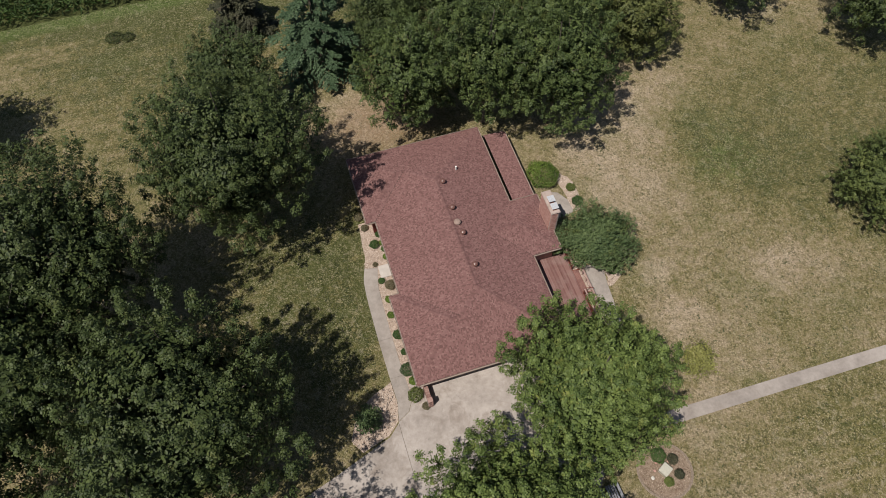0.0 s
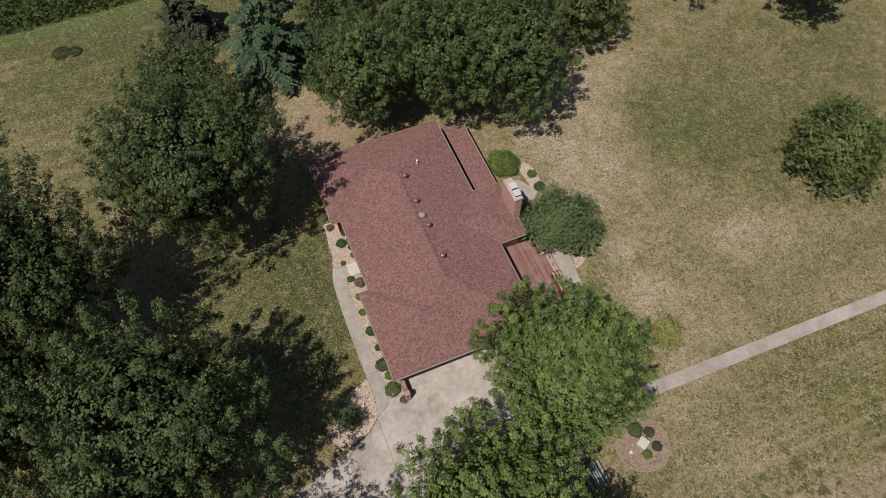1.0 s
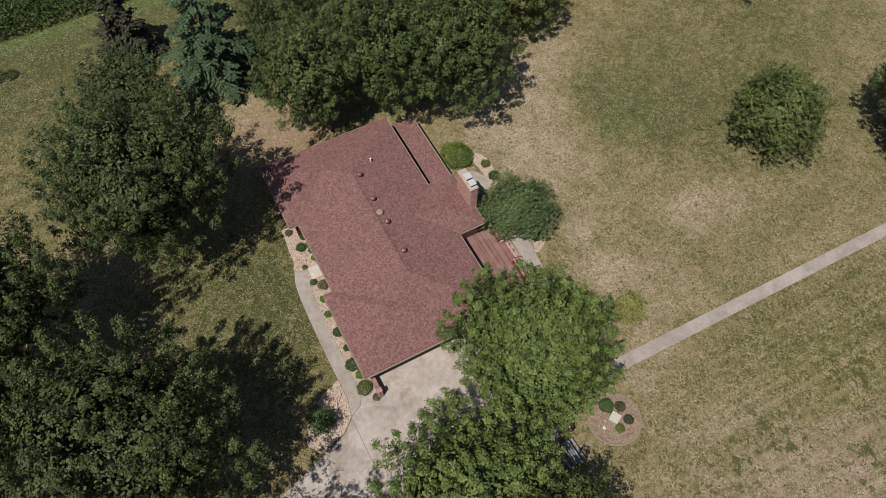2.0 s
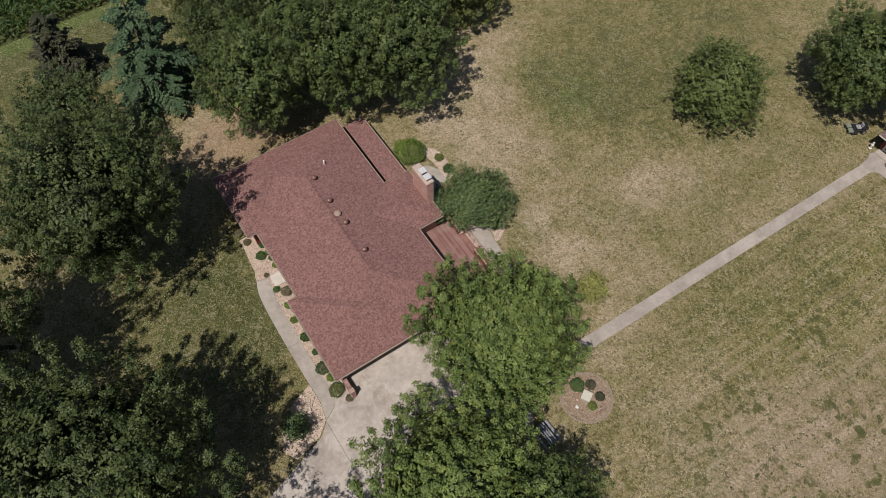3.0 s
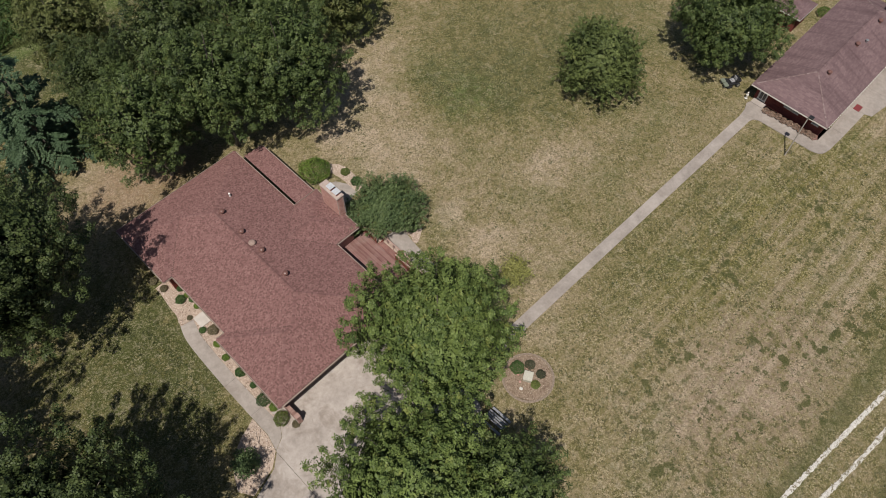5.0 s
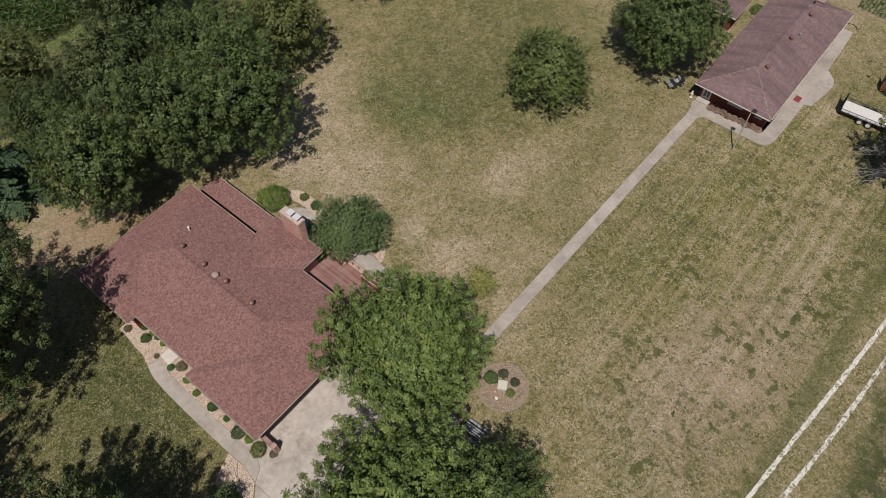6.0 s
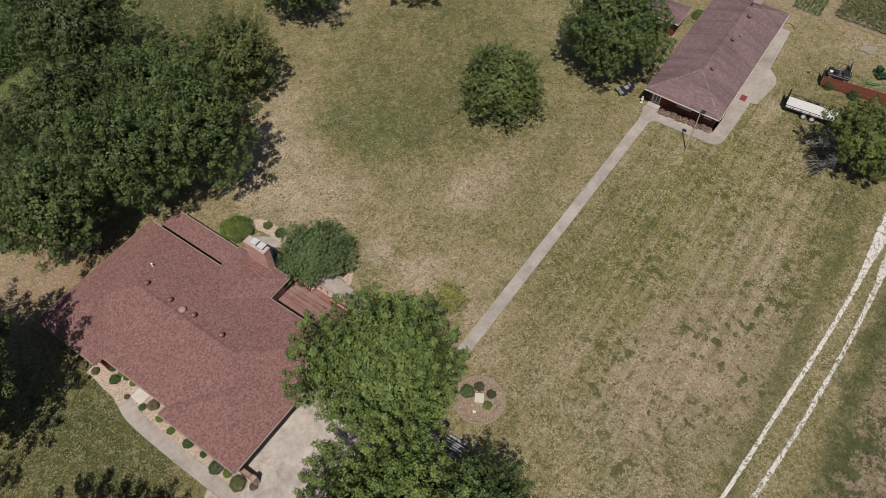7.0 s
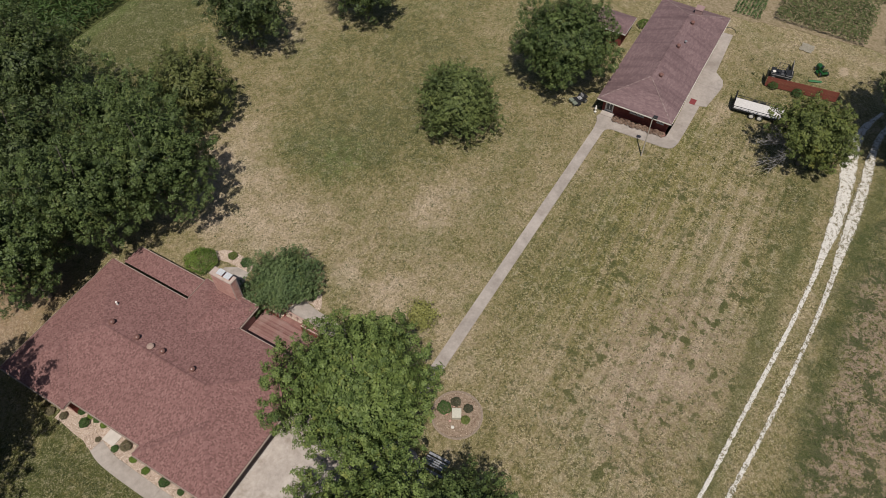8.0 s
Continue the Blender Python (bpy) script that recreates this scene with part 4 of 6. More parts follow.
W0, W1, EA, S0, N0 = 4.15, 5.03, 17.75, 20.25, 44.70   # west eave of the wings, west eave between, east eave, south and north eaves
JS, JN = 28.90, 36.90                                   # where the west eave steps
R0 = (W1 + EA) / 2                                      # the ridge
HR = (EA - W1) / 2                                      # half the main span
gs, gn = (JS - S0) / 2, (N0 - JN) / 2                   # half spans of the wings
XE, Y0e, Y1e = 20.50, 28.95, 35.15                      # the wing with the chimney
ge = (Y1e - Y0e) / 2
P_SW, P_SG, P_SV = (W0, S0, E0), (W0 + gs, S0 + gs, zz(gs)), (W1 + gs, S0 + gs, zz(gs))
P_RS, P_RN = (R0, S0 + HR, zz(HR)), (R0, N0 - HR, zz(HR))
P_NW, P_NG, P_NV = (W0, N0, E0), (W0 + gn, N0 - gn, zz(gn)), (W1 + gn, N0 - gn, zz(gn))
P_SE, P_NE = (EA, S0, E0), (EA, N0, E0)
P_EV, P_EH = (EA - ge, (Y0e + Y1e) / 2, zz(ge)), (XE - ge, (Y0e + Y1e) / 2, zz(ge))
PLANES = [
    # eave from, eave to, upslope, outline
    ((W0, S0), (EA, S0), (0, 1), [P_SW, P_SE, P_RS, P_SV, P_SG]),
    ((W0, N0), (EA, N0), (0, -1), [P_NW, P_NG, P_NV, P_RN, P_NE]),
    ((W0, S0), (W0, JS), (1, 0), [P_SW, P_SG, (W0, JS, E0)]),
    ((W0, JN), (W0, N0), (1, 0), [(W0, JN, E0), P_NG, P_NW]),
    ((W0, JS), (W1, JS), (0, -1), [(W0, JS, E0), P_SG, P_SV, (W1, JS, E0)]),
    ((W0, JN), (W1, JN), (0, 1), [(W0, JN, E0), (W1, JN, E0), P_NV, P_NG]),
    ((W1, JS), (W1, JN), (1, 0), [(W1, JS, E0), P_SV, P_RS, P_RN, P_NV, (W1, JN, E0)]),
    ((EA, S0), (EA, N0), (-1, 0), [P_SE, (EA, Y0e, E0), P_EV, (EA, Y1e, E0), P_NE, P_RN, P_RS]),
    ((EA, Y0e), (XE, Y0e), (0, 1), [(EA, Y0e, E0), (XE, Y0e, E0), P_EH, P_EV]),
    ((EA, Y1e), (XE, Y1e), (0, -1), [(EA, Y1e, E0), P_EV, P_EH, (XE, Y1e, E0)]),
    ((XE, Y0e), (XE, Y1e), (-1, 0), [(XE, Y0e, E0), (XE, Y1e, E0), P_EH]),
]
roof = part("roof", deck_of([pl[3] for pl in PLANES], 0.12), M_FASCIA, house, "reddish-brown asphalt shingle hip roof")
V, F = [], []
for a, b, up, outline in PLANES:
    shingle_plane(V, F, (*a, E0), (*b, E0), up, SL, [(p[0], p[1]) for p in outline], rr)
tagged(part("shingles", mesh_from("shingles", V, F, M_ROOF), None, roof, "mottled reddish-brown asphalt shingles"), kind="stuff")
bm = bmesh.new()
for p, q in ((P_SW, P_SG), (P_SG, P_SV), (P_SV, P_RS), (P_SE, P_RS), (P_RS, P_RN), (P_NE, P_RN), (P_NV, P_RN), (P_NG, P_NV), (P_NW, P_NG), ((W0, JS, E0), P_SG), ((W0, JN, E0), P_NG),
             (P_EV, P_EH), ((XE, Y0e, E0), P_EH), ((XE, Y1e, E0), P_EH)):
    caps(bm, p, q, rr)
tagged(part("ridge_cap", bm, M_CAP, roof, "overlapping ridge and hip cap shingles"), kind="stuff")


def eave_run(parent, pts, material, drop=0.20, out=0.02, z=E0, gutter=False):
    """A fascia board along eave points, one part a straight run."""
    for (ax, ay), (bx, by) in zip(pts, pts[1:]):
        d = Vector((bx - ax, by - ay, 0))
        L = d.length
        ob = part("fascia_board", boxes((0.004, L - 0.004, -out, 0.012, -drop, -0.006)), material, parent)
        if gutter:
            part("gutter", boxes((0.006, L - 0.006, 0.014, 0.022, -0.13, -0.02), (0.006, L - 0.006, 0.10, 0.12, -0.13, -0.015), (0.006, L - 0.006, 0.022, 0.10, -0.13, -0.115)), M_GUTTER, ob)
        ob.matrix_local = pose(ax, ay, z, 0, 0, math.degrees(math.atan2(d.y, d.x)))


eave_run(house, [(W0, S0), (W0, JS), (W1, JS), (W1, JN), (W0, JN), (W0, N0), (EA, N0), (EA, Y1e), (XE, Y1e), (XE, Y0e), (EA, Y0e), (EA, S0), (W0, S0)], M_FASCIA, gutter=True)
part("soffit", boxes((W0 + 0.05, EA - 0.05, S0 + 0.05, S0 + 1.35, E0 - 0.19, E0 - 0.165), (W0 + 0.05, W0 + 0.65, S0 + 1.36, JS - 0.05, E0 - 0.19, E0 - 0.165),
                     (W1 + 0.05, W1 + 0.6, JS - 0.04, JN + 0.04, E0 - 0.19, E0 - 0.165), (W0 + 0.05, W0 + 0.65, JN + 0.05, N0 - 0.65, E0 - 0.19, E0 - 0.165),
                     (W0 + 0.05, EA - 0.05, N0 - 0.64, N0 - 0.05, E0 - 0.19, E0 - 0.165), (EA - 0.6, EA - 0.05, S0 + 1.36, N0 - 0.66, E0 - 0.19, E0 - 0.165)), M_SOFFIT, house)


def wall(parent, name, rows, material, label):
    for r in rows:
        part(name, boxes(r), material, parent, label)


zt = E0 - 0.195
gw = S0 + 1.30
wall(house, "wall", [(W0 + 0.6, W0 + 0.85, gw, JS - 0.6, 0, zt)], M_BRICK, "pinkish brick wall")
wall(house, "wall", [(W0 + 0.852, W1 + 0.5, JS - 0.85, JS - 0.6, 0, zt)], M_BRICK, "pinkish brick wall")
wall(house, "wall", [(W1 + 0.502, W1 + 0.75, JS - 0.85, 32.5, 0, zt), (W1 + 0.502, W1 + 0.75, 33.6, JN + 0.6, 0, zt), (W1 + 0.502, W1 + 0.75, 32.502, 33.598, 2.1, zt)], M_BRICK, "pinkish brick wall with the front door")
wall(house, "wall", [(W0 + 0.6, W1 + 0.5, JN + 0.35, JN + 0.6, 0, zt)], M_REDDOOR, "dark red end wall under the eave")
wall(house, "wall", [(W0 + 0.6, W0 + 0.85, JN + 0.602, N0 - 0.6, 0, zt)], M_BRICK, "pinkish brick wall")
wall(house, "wall", [(W0 + 0.852, EA - 0.6, N0 - 0.85, N0 - 0.6, 0, zt)], M_BRICK, "pinkish brick wall")
wall(house, "wall", [(EA - 0.85, EA - 0.6, 35.0, N0 - 0.852, 0, zt), (EA - 0.85, EA - 0.6, gw + 0.252, 24.0, 0, zt), (EA - 0.85, EA - 0.6, 26.0, 29.5, 0, zt), (EA - 0.85, EA - 0.6, 24.002, 25.998, 2.1, zt)], M_BRICK, "pinkish brick wall")
wall(house, "wall", [(EA - 0.6, XE - 0.45, Y0e + 0.45, Y0e + 0.7, 0, zt), (EA - 0.6, XE - 0.45, Y1e - 0.7, Y1e - 0.45, 0, zt), (XE - 0.7, XE - 0.45, Y0e + 0.702, Y1e - 0.702, 0, zt)], M_BRICK, "pinkish brick wall of the chimney wing")
wall(house, "wall", [(W0 + 0.852, 5.9, gw, gw + 0.25, 0, zt), (10.8, 11.6, gw, gw + 0.25, 0, zt), (16.5, EA - 0.6, gw, gw + 0.25, 0, zt), (5.902, 10.798, gw, gw + 0.25, 2.15, zt), (11.602, 16.498, gw, gw + 0.25, 2.15, zt)], M_BRICK, "pinkish brick garage front")
for x0, x1 in ((5.92, 10.78), (11.62, 16.48)):
    gd = part("garage_door", boxes((x0, x1, gw + 0.1, gw + 0.14, 0.02, 2.13)), M_DOOR, house, "white panelled garage door")
    for r in range(4):
        for c in range(8):
            w = (x1 - x0) / 8
            part("door_panel", boxes((x0 + c * w + 0.07, x0 + (c + 1) * w - 0.07, gw + 0.085, gw + 0.099, 0.1 + r * 0.52, 0.48 + r * 0.52), bevel=0.006), M_DOOR, gd)
fd = part("front_door", boxes((W1 + 0.56, W1 + 0.61, 32.52, 33.58, 0.16, 2.08)), M_REDDOOR, house, "dark red front door")
part("door_knob", lathe([(0.01, 0), (0.03, 0.01), (0.035, 0.03), (0.02, 0.05)], 8), M_STEEL, fd).matrix_local = pose(W1 + 0.555, 33.45, 1.05, 0, -90, 0)
sd = part("sliding_door", boxes((EA - 0.76, EA - 0.72, 24.02, 25.98, 0.45, 2.08)), M_GLASS, house, "dark glazed sliding door onto the deck")
for ya in (24.01, 24.97, 25.93):
    part("door_stile", boxes((EA - 0.79, EA - 0.69, ya, ya + 0.06, 0.45, 2.09)), M_TRIM, sd)

# round roof vents and pipes, by the ridge
for x, y in ((11.95, 37.9), (11.9, 34.85), (11.98, 32.0), (11.95, 28.6)):
    k = abs(x - R0)
    vent = part("roof_vent", lathe([(0.18, -0.15), (0.18, 0.16), (0.15, 0.18), (0.15, 0.27), (0.26, 0.27), (0.27, 0.34), (0.20, 0.45), (0.06, 0.51)], 16), M_VENT, roof, "round brown metal roof vent")
    vent.matrix_local = pose(x, y, zz(HR - k))
vent = part("roof_vent", lathe([(0.28, -0.12), (0.28, 0.08), (0.2, 0.10), (0.2, 0.16), (0.31, 0.16), (0.33, 0.22), (0.24, 0.32), (0.05, 0.36)], 16), plain("pale_vent", (0.31, 0.225, 0.19), 0.4), roof, "larger pale metal roof vent")
vent.matrix_local = pose(11.85, 33.25, zz(HR - 0.5) - 0.02)
part("vent_pipe", lathe([(0.085, -0.2), (0.085, 0.48), (0.07, 0.49)], 12), plain("white_plastic", (0.8, 0.78, 0.74), 0.4), roof, "white plastic vent pipe").matrix_local = pose(13.75, 39.4, zz(4.0))

# chimney
M_CAPMETAL = plain("pale_sheet_metal", (0.60, 0.61, 0.63), 0.4, 0.5, 0.25)
chim = part("chimney", boxes((20.02, 20.78, 30.98, 33.40, 0, 5.4)), M_MORTAR, house, "broad pinkish brick chimney with metal flue caps")
b_mesh = brick_mesh(M_BRICK)
brick_face(chim, b_mesh, (20.01, 33.39), (0, -1), 2.4, 2.7, start_z=2.70)
brick_face(chim, b_mesh, (20.03, 30.97), (1, 0), 0.75, 4.5, start_z=0.9)
part("chimney_crown", boxes((19.95, 20.85, 30.91, 33.47, 5.405, 5.50), (20.0, 20.8, 30.96, 33.42, 5.504, 5.57), bevel=0.015), concrete_material("pale_mortar_crown", (0.34, 0.26, 0.22), (0.47, 0.39, 0.35)), chim, "pale mortar crown")
for y, h, m in ((31.45, 0.30, M_CAPMETAL), (32.25, 0.34, M_CAPMETAL)):
    fl = part("flue", boxes((20.2, 20.6, y - 0.25, y + 0.25, 5.57, 5.57 + h)), M_BRICK, chim)
    part("flue_cap", boxes((20.08, 20.72, y - 0.33, y + 0.33, 5.60 + h, 5.65 + h), bevel=0.012), m, fl, "sheet-metal flue cap")

# low porch roof on the east side
LW, LE, LN = EA + 0.50, 20.45, 43.9
zl0, zl1 = 2.12, 1.92
porch = thing("porch_roof", "low reddish-brown shingled porch roof beside the house", "porch roof")
lo_pl = [(LW, Y1e + 0.02, zl0), (LE, Y1e + 0.02, zl1), (LE, LN, zl1), (LW, LN, zl0)]
lr = part("roof", deck_of([lo_pl], 0.1), M_FASCIA, porch)
V, F = [], []
shingle_plane(V, F, (LE, Y1e + 0.02, zl1), (LE, LN, zl1), (-1, 0), (zl0 - zl1) / (LE - LW), [(p[0], p[1]) for p in lo_pl], rr)
tagged(part("shingles", mesh_from("shingles", V, F, M_ROOF), None, lr, "mottled reddish-brown asphalt shingles"), kind="stuff")
eave_run(porch, [(LW, LN), (LE, LN), (LE, Y1e + 0.02)], M_FASCIA, 0.22, z=zl1, gutter=True)
for y in (35.6, 38.4, 41.2, 43.6):
    part("post", boxes((LE - 0.35, LE - 0.23, y - 0.06, y + 0.06, 0, 1.93), bevel=0.008), M_FASCIA, porch)

# brick wing wall by the garage corner
pier = thing("brick_pier", "low pinkish brick pier wall beside the garage", "pier")
M_PIER = brick_material("weathered_brick", (0.17, 0.085, 0.072), (0.40, 0.27, 0.235))
part("wall", boxes((4.74, 5.02, 19.40, S0 + 1.28, 0, 1.05), (4.66, 5.06, 19.02, 19.398, 0, 1.4)), M_MORTAR, pier)
wb = brick_mesh(M_PIER, 0.203, 0.03, 0.062)
brick_face(pier, wb, (5.035, 19.42), (0, 1), 1.9, 1.05)
brick_face(pier, wb, (4.725, 19.42), (0, 1), 1.9, 1.05)
brick_face(pier, wb, (4.66, 19.01), (1, 0), 0.43, 1.4)
cap_bm = bmesh.new()
box(cap_bm, -0.17, 0.17, -0.036, 0.036, 0.0, 0.07, 0.006)
cap_mesh = mesh_bm("coping_brick", cap_bm, M_PIER)
for i in range(26):
    cb = new("coping_brick", cap_mesh)
    cb.parent = pier
    cb.matrix_local = pose(4.88, 19.45 + i * 0.08, 1.052 + (i * 3 % 4) * 0.004, 0, 0, (i * 7 % 5 - 2) * 0.8)
part("coping", boxes((4.63, 5.09, 18.98, 19.40, 1.405, 1.47), bevel=0.01), M_PIER, pier)

# deck
deck = thing("deck", "weathered red-stained board deck with stairs", "deck")
DX0, DX1, DY0, DY1, DZ = EA - 0.55, 21.35, 20.4, Y0e + 0.40, 0.46
part("deck_frame", boxes((DX0, DX1, DY0, DY0 + 0.05, 0.1, DZ - 0.035), (DX0, DX1, DY1 - 0.05, DY1, 0.1, DZ - 0.035), (DX1 - 0.05, DX1, DY0 + 0.052, DY1 - 0.052, 0, DZ - 0.035),
                        (DX0, DX0 + 0.05, DY0 + 0.052, DY1 - 0.052, 0, DZ - 0.035), *((DX0 + 0.052, DX1 - 0.052, y, y + 0.05, 0.15, DZ - 0.035) for y in (22.4, 24.4, 26.4, 28.2))), M_REDWOOD, deck)
n_b = int((DX1 - DX0) / 0.147)
bd = mesh_bm("deck_board", boxes((-0.0685, 0.0685, DY0, DY1, -0.03, 0.0), bevel=0.005), None)
kd = Mat("deck_board", 0.85, 0.2)
pd = kd.world_pos()
gr = kd.noise(kd.scaled(pd, 14, 0.8, 1), 1.0, 6, 0.7)
rd = kd.node("ShaderNodeObjectInfo").outputs["Random"]
cd = kd.mix(kd.math("MULTIPLY", kd.smooth(kd.noise(pd, 0.9, 5, 0.7), 0.4, 0.65), 0.5), kd.ramp(kd.math("ADD", kd.math("MULTIPLY", gr, 0.5), kd.math("MULTIPLY", rd, 0.5)), (0.2, (0.13, 0.058, 0.050)), (0.75, (0.27, 0.155, 0.138))), (0.29, 0.205, 0.185))
bd.materials[0] = kd.finish(cd, gr, 0.5, 0.01)
for i in range(n_b):
    b = new("deck_board", bd)
    b.parent = deck
    b.matrix_local = pose(DX0 + 0.0735 + i * 0.147, 0, DZ + (i * 7 % 5) * 0.0012)
BED_P = [(21.42, 20.6), (22.36, 20.6), (22.32, 23.0), (22.32, 24.4), (22.42, 26.0), (22.8, 28.2), (21.42, 28.6)]
setting("gravel_bed", slab(BED_P, -0.1, 0.006), M_BED, "narrow pale gravel strip below the deck", "gravel bed")
pebbles("gravel", BED_P, 700, 0.06, 0.02, M_STONES, 9, "loose pale gravel stones", "gravel")
# low rail and steps on the garden side
for y in (21.0, 22.9, 24.8, 27.6, 29.1):
    part("rail_post", boxes((DX1 - 0.10, DX1 - 0.012, y - 0.045, y + 0.045, 0.0, DZ + 0.92), bevel=0.006), M_REDWOOD, deck)
for y0, y1 in ((21.0, 24.8), (27.6, 29.1)):
    part("handrail", boxes((DX1 - 0.12, DX1 + 0.02, y0 - 0.05, y1 + 0.05, DZ + 0.925, DZ + 0.965), bevel=0.006), M_PALEWOOD, deck)
    part("lower_rail", boxes((DX1 - 0.08, DX1 - 0.035, y0, y1, DZ + 0.14, DZ + 0.20)), M_REDWOOD, deck)
    for i in range(int((y1 - y0) / 0.14)):
        part("baluster", boxes((DX1 - 0.075, DX1 - 0.04, y0 + 0.07 + i * 0.14, y0 + 0.105 + i * 0.14, DZ + 0.2, DZ + 0.925)), M_REDWOOD, deck)
for i, z in enumerate((0.31, 0.155)):
    part("step", boxes((DX1 + 0.01 + i * 0.30, DX1 + 0.32 + i * 0.30, 25.0, 27.4, z - 0.04, z), bevel=0.006), M_DECK, deck)
for y in (24.95, 27.45):
    part("stair_side", boxes((DX1 + 0.005, DX1 + 0.75, y - 0.03, y + 0.03, 0.0, 0.26)), M_REDWOOD, deck)
    part("stair_rail", tubes(((DX1 + 0.0, y, DZ + 0.9), (DX1 + 0.95, y, 0.86), 0.035, 0.035), ((DX1 + 0.9, y, 0.0), (DX1 + 0.9, y, 0.88), 0.04, 0.04)), M_REDWOOD, deck)
part("garden_rail", boxes((22.10, 22.24, 23.7, 27.7, 0.80, 0.84), bevel=0.006), M_PALEWOOD, deck, "pale weathered top rail")
part("garden_rail", boxes((22.14, 22.19, 23.75, 27.65, 0.22, 0.28)), M_PALEWOOD, deck)
for i in range(6):
    part("rail_post", boxes((22.13, 22.21, 23.72 + i * 0.78, 23.80 + i * 0.78, 0.0, 0.798)), M_PALEWOOD, deck)
planter = thing("planter_box", "red-stained wooden planter box with flowers", "planter")
part("box", boxes((21.45, 21.5, 22.0, 24.6, 0, 0.4), (21.95, 22.0, 22.0, 24.6, 0, 0.4), (21.502, 21.948, 22.0, 22.05, 0, 0.4), (21.502, 21.948, 24.55, 24.6, 0, 0.4)), M_REDWOOD, planter)
part("soil", boxes((21.503, 21.947, 22.053, 24.547, 0.02, 0.34)), M_SOIL, planter)
rngp = np.random.default_rng(8)
pp = np.c_[rngp.uniform(21.5, 21.95, 420), rngp.uniform(22.05, 24.55, 420), rngp.uniform(0.36, 0.62, 420)]
v, f = leaves(rngp, pp, np.tile([0, 0, 1.0], (420, 1)), 0.10)
part("flowers", mesh_np("flowers", v, f, leaf_material("rosy_flowers", (0.05, 0.08, 0.02), (0.40, 0.10, 0.14), (0.5, 0.08, 0.12))), None, planter, "rose-coloured flowers and leaves")

# ---------------------------------------------------------------- far house
HX0, HX1, HY0, HY1, EH, SH = 62.85, 85.30, 3.75, 12.75, 2.45, 0.40
hh = (HY1 - HY0) / 2
far = thing("house", "single-storey red brick house with a faded purplish shingled hip roof", "house")
A, B, C, D = (HX0, HY0, EH), (HX1, HY0, EH), (HX1, HY1, EH), (HX0, HY1, EH)
RW, RE = (HX0 + hh, HY0 + hh, EH + SH * hh), (HX1 - hh, HY0 + hh, EH + SH * hh)
FP = [((HX0, HY0), (HX1, HY0), (0, 1), [A, B, RE, RW]), ((HX0, HY1), (HX1, HY1), (0, -1), [D, RW, RE, C]), ((HX0, HY0), (HX0, HY1), (1, 0), [A, RW, D]), ((HX1, HY0), (HX1, HY1), (-1, 0), [B, C, RE])]
roof2 = part("roof", deck_of([p[3] for p in FP], 0.12), M_FASCIA, far, "faded purplish asphalt shingle hip roof")
V, F = [], []
for a, b, up, outline in FP:
    shingle_plane(V, F, (*a, EH), (*b, EH), up, SH, [(p[0], p[1]) for p in outline], rr, 0.15, 0.25, 0.5, 0.007)
tagged(part("shingles", mesh_from("shingles", V, F, M_ROOF2), None, roof2, "faded purplish asphalt shingles with dark streaks"), kind="stuff")
bm = bmesh.new()
for p, q in ((A, RW), (D, RW), (B, RE), (C, RE)):
    caps(bm, p, q, rr, 0.15, 0.24, SH)
tagged(part("ridge_cap", bm, M_CAP2, roof2, "pale worn hip cap shingles"), kind="stuff")
bm = bmesh.new()
caps(bm, RW, RE, rr, 0.28, 0.26, SH)
tagged(part("ridge_cap", bm, M_ROOF2, roof2, "worn ridge cap shingles"), kind="stuff")
eave_run(far, [(HX0, HY0), (HX0, HY1), (HX1, HY1), (HX1, HY0), (HX0, HY0)], M_TRIM, 0.17, 0.02, EH)
part("soffit", boxes((HX0 + 0.05, HX0 + 1.0, HY0 + 0.05, HY1 - 0.05, EH - 0.16, EH - 0.14), (HX0 + 1.002, HX1 - 0.05, HY0 + 0.05, HY0 + 0.6, EH - 0.16, EH - 0.14)), M_SOFFIT, far)
clip_mesh = mesh_bm("eave_clip", boxes((-0.07, 0.07, -0.05, 0.05, -0.03, 0.012), bevel=0.006), M_TRIM)
for i in range(58):
    ec = new("eave_clip", clip_mesh)
    ec.parent = far
    ec.matrix_local = pose(HX0 + 0.3 + i * 0.38, HY0 - 0.03, EH)
fz = EH - 0.165
wx, wy0, wy1 = HX0 + 1.0, HY0 + 0.55, HY1 - 0.55
# west end: a door and three windows
OPEN = [(4.75, 5.55, 1.15, 1.95), (7.15, 7.95, 1.15, 1.95), (8.05, 8.85, 1.15, 1.95), (10.85, 11.85, 0.1, 2.12)]
ys = [wy0] + [v for o in OPEN for v in o[:2]] + [wy1]
rows = [(wx, wx + 0.24, ys[i], ys[i + 1] - 0.001, 0, fz) for i in range(0, len(ys), 2)]
for y0, y1, z0, z1 in OPEN:
    rows += [(wx, wx + 0.24, y0 + 0.001, y1 - 0.002, z1, fz)] + ([(wx, wx + 0.24, y0 + 0.001, y1 - 0.002, 0, z0)] if z0 > 0.2 else [])
west = None
for r in rows:
    ob = part("wall", boxes(r), M_BRICK2, far, "dark red brick end wall")
    west = west or ob
part("wall", boxes((wx + 0.242, HX1 - 0.6, wy0, wy0 + 0.24, 0, fz)), M_BRICK2, far, "dark red brick wall")
part("wall", boxes((wx + 0.242, HX1 - 0.6, wy1 - 0.24, wy1, 0, fz)), M_BRICK2, far, "dark red brick wall")
part("wall", boxes((HX1 - 0.84, HX1 - 0.6, wy0 + 0.242, wy1 - 0.242, 0, fz)), M_BRICK2, far, "dark red brick wall")
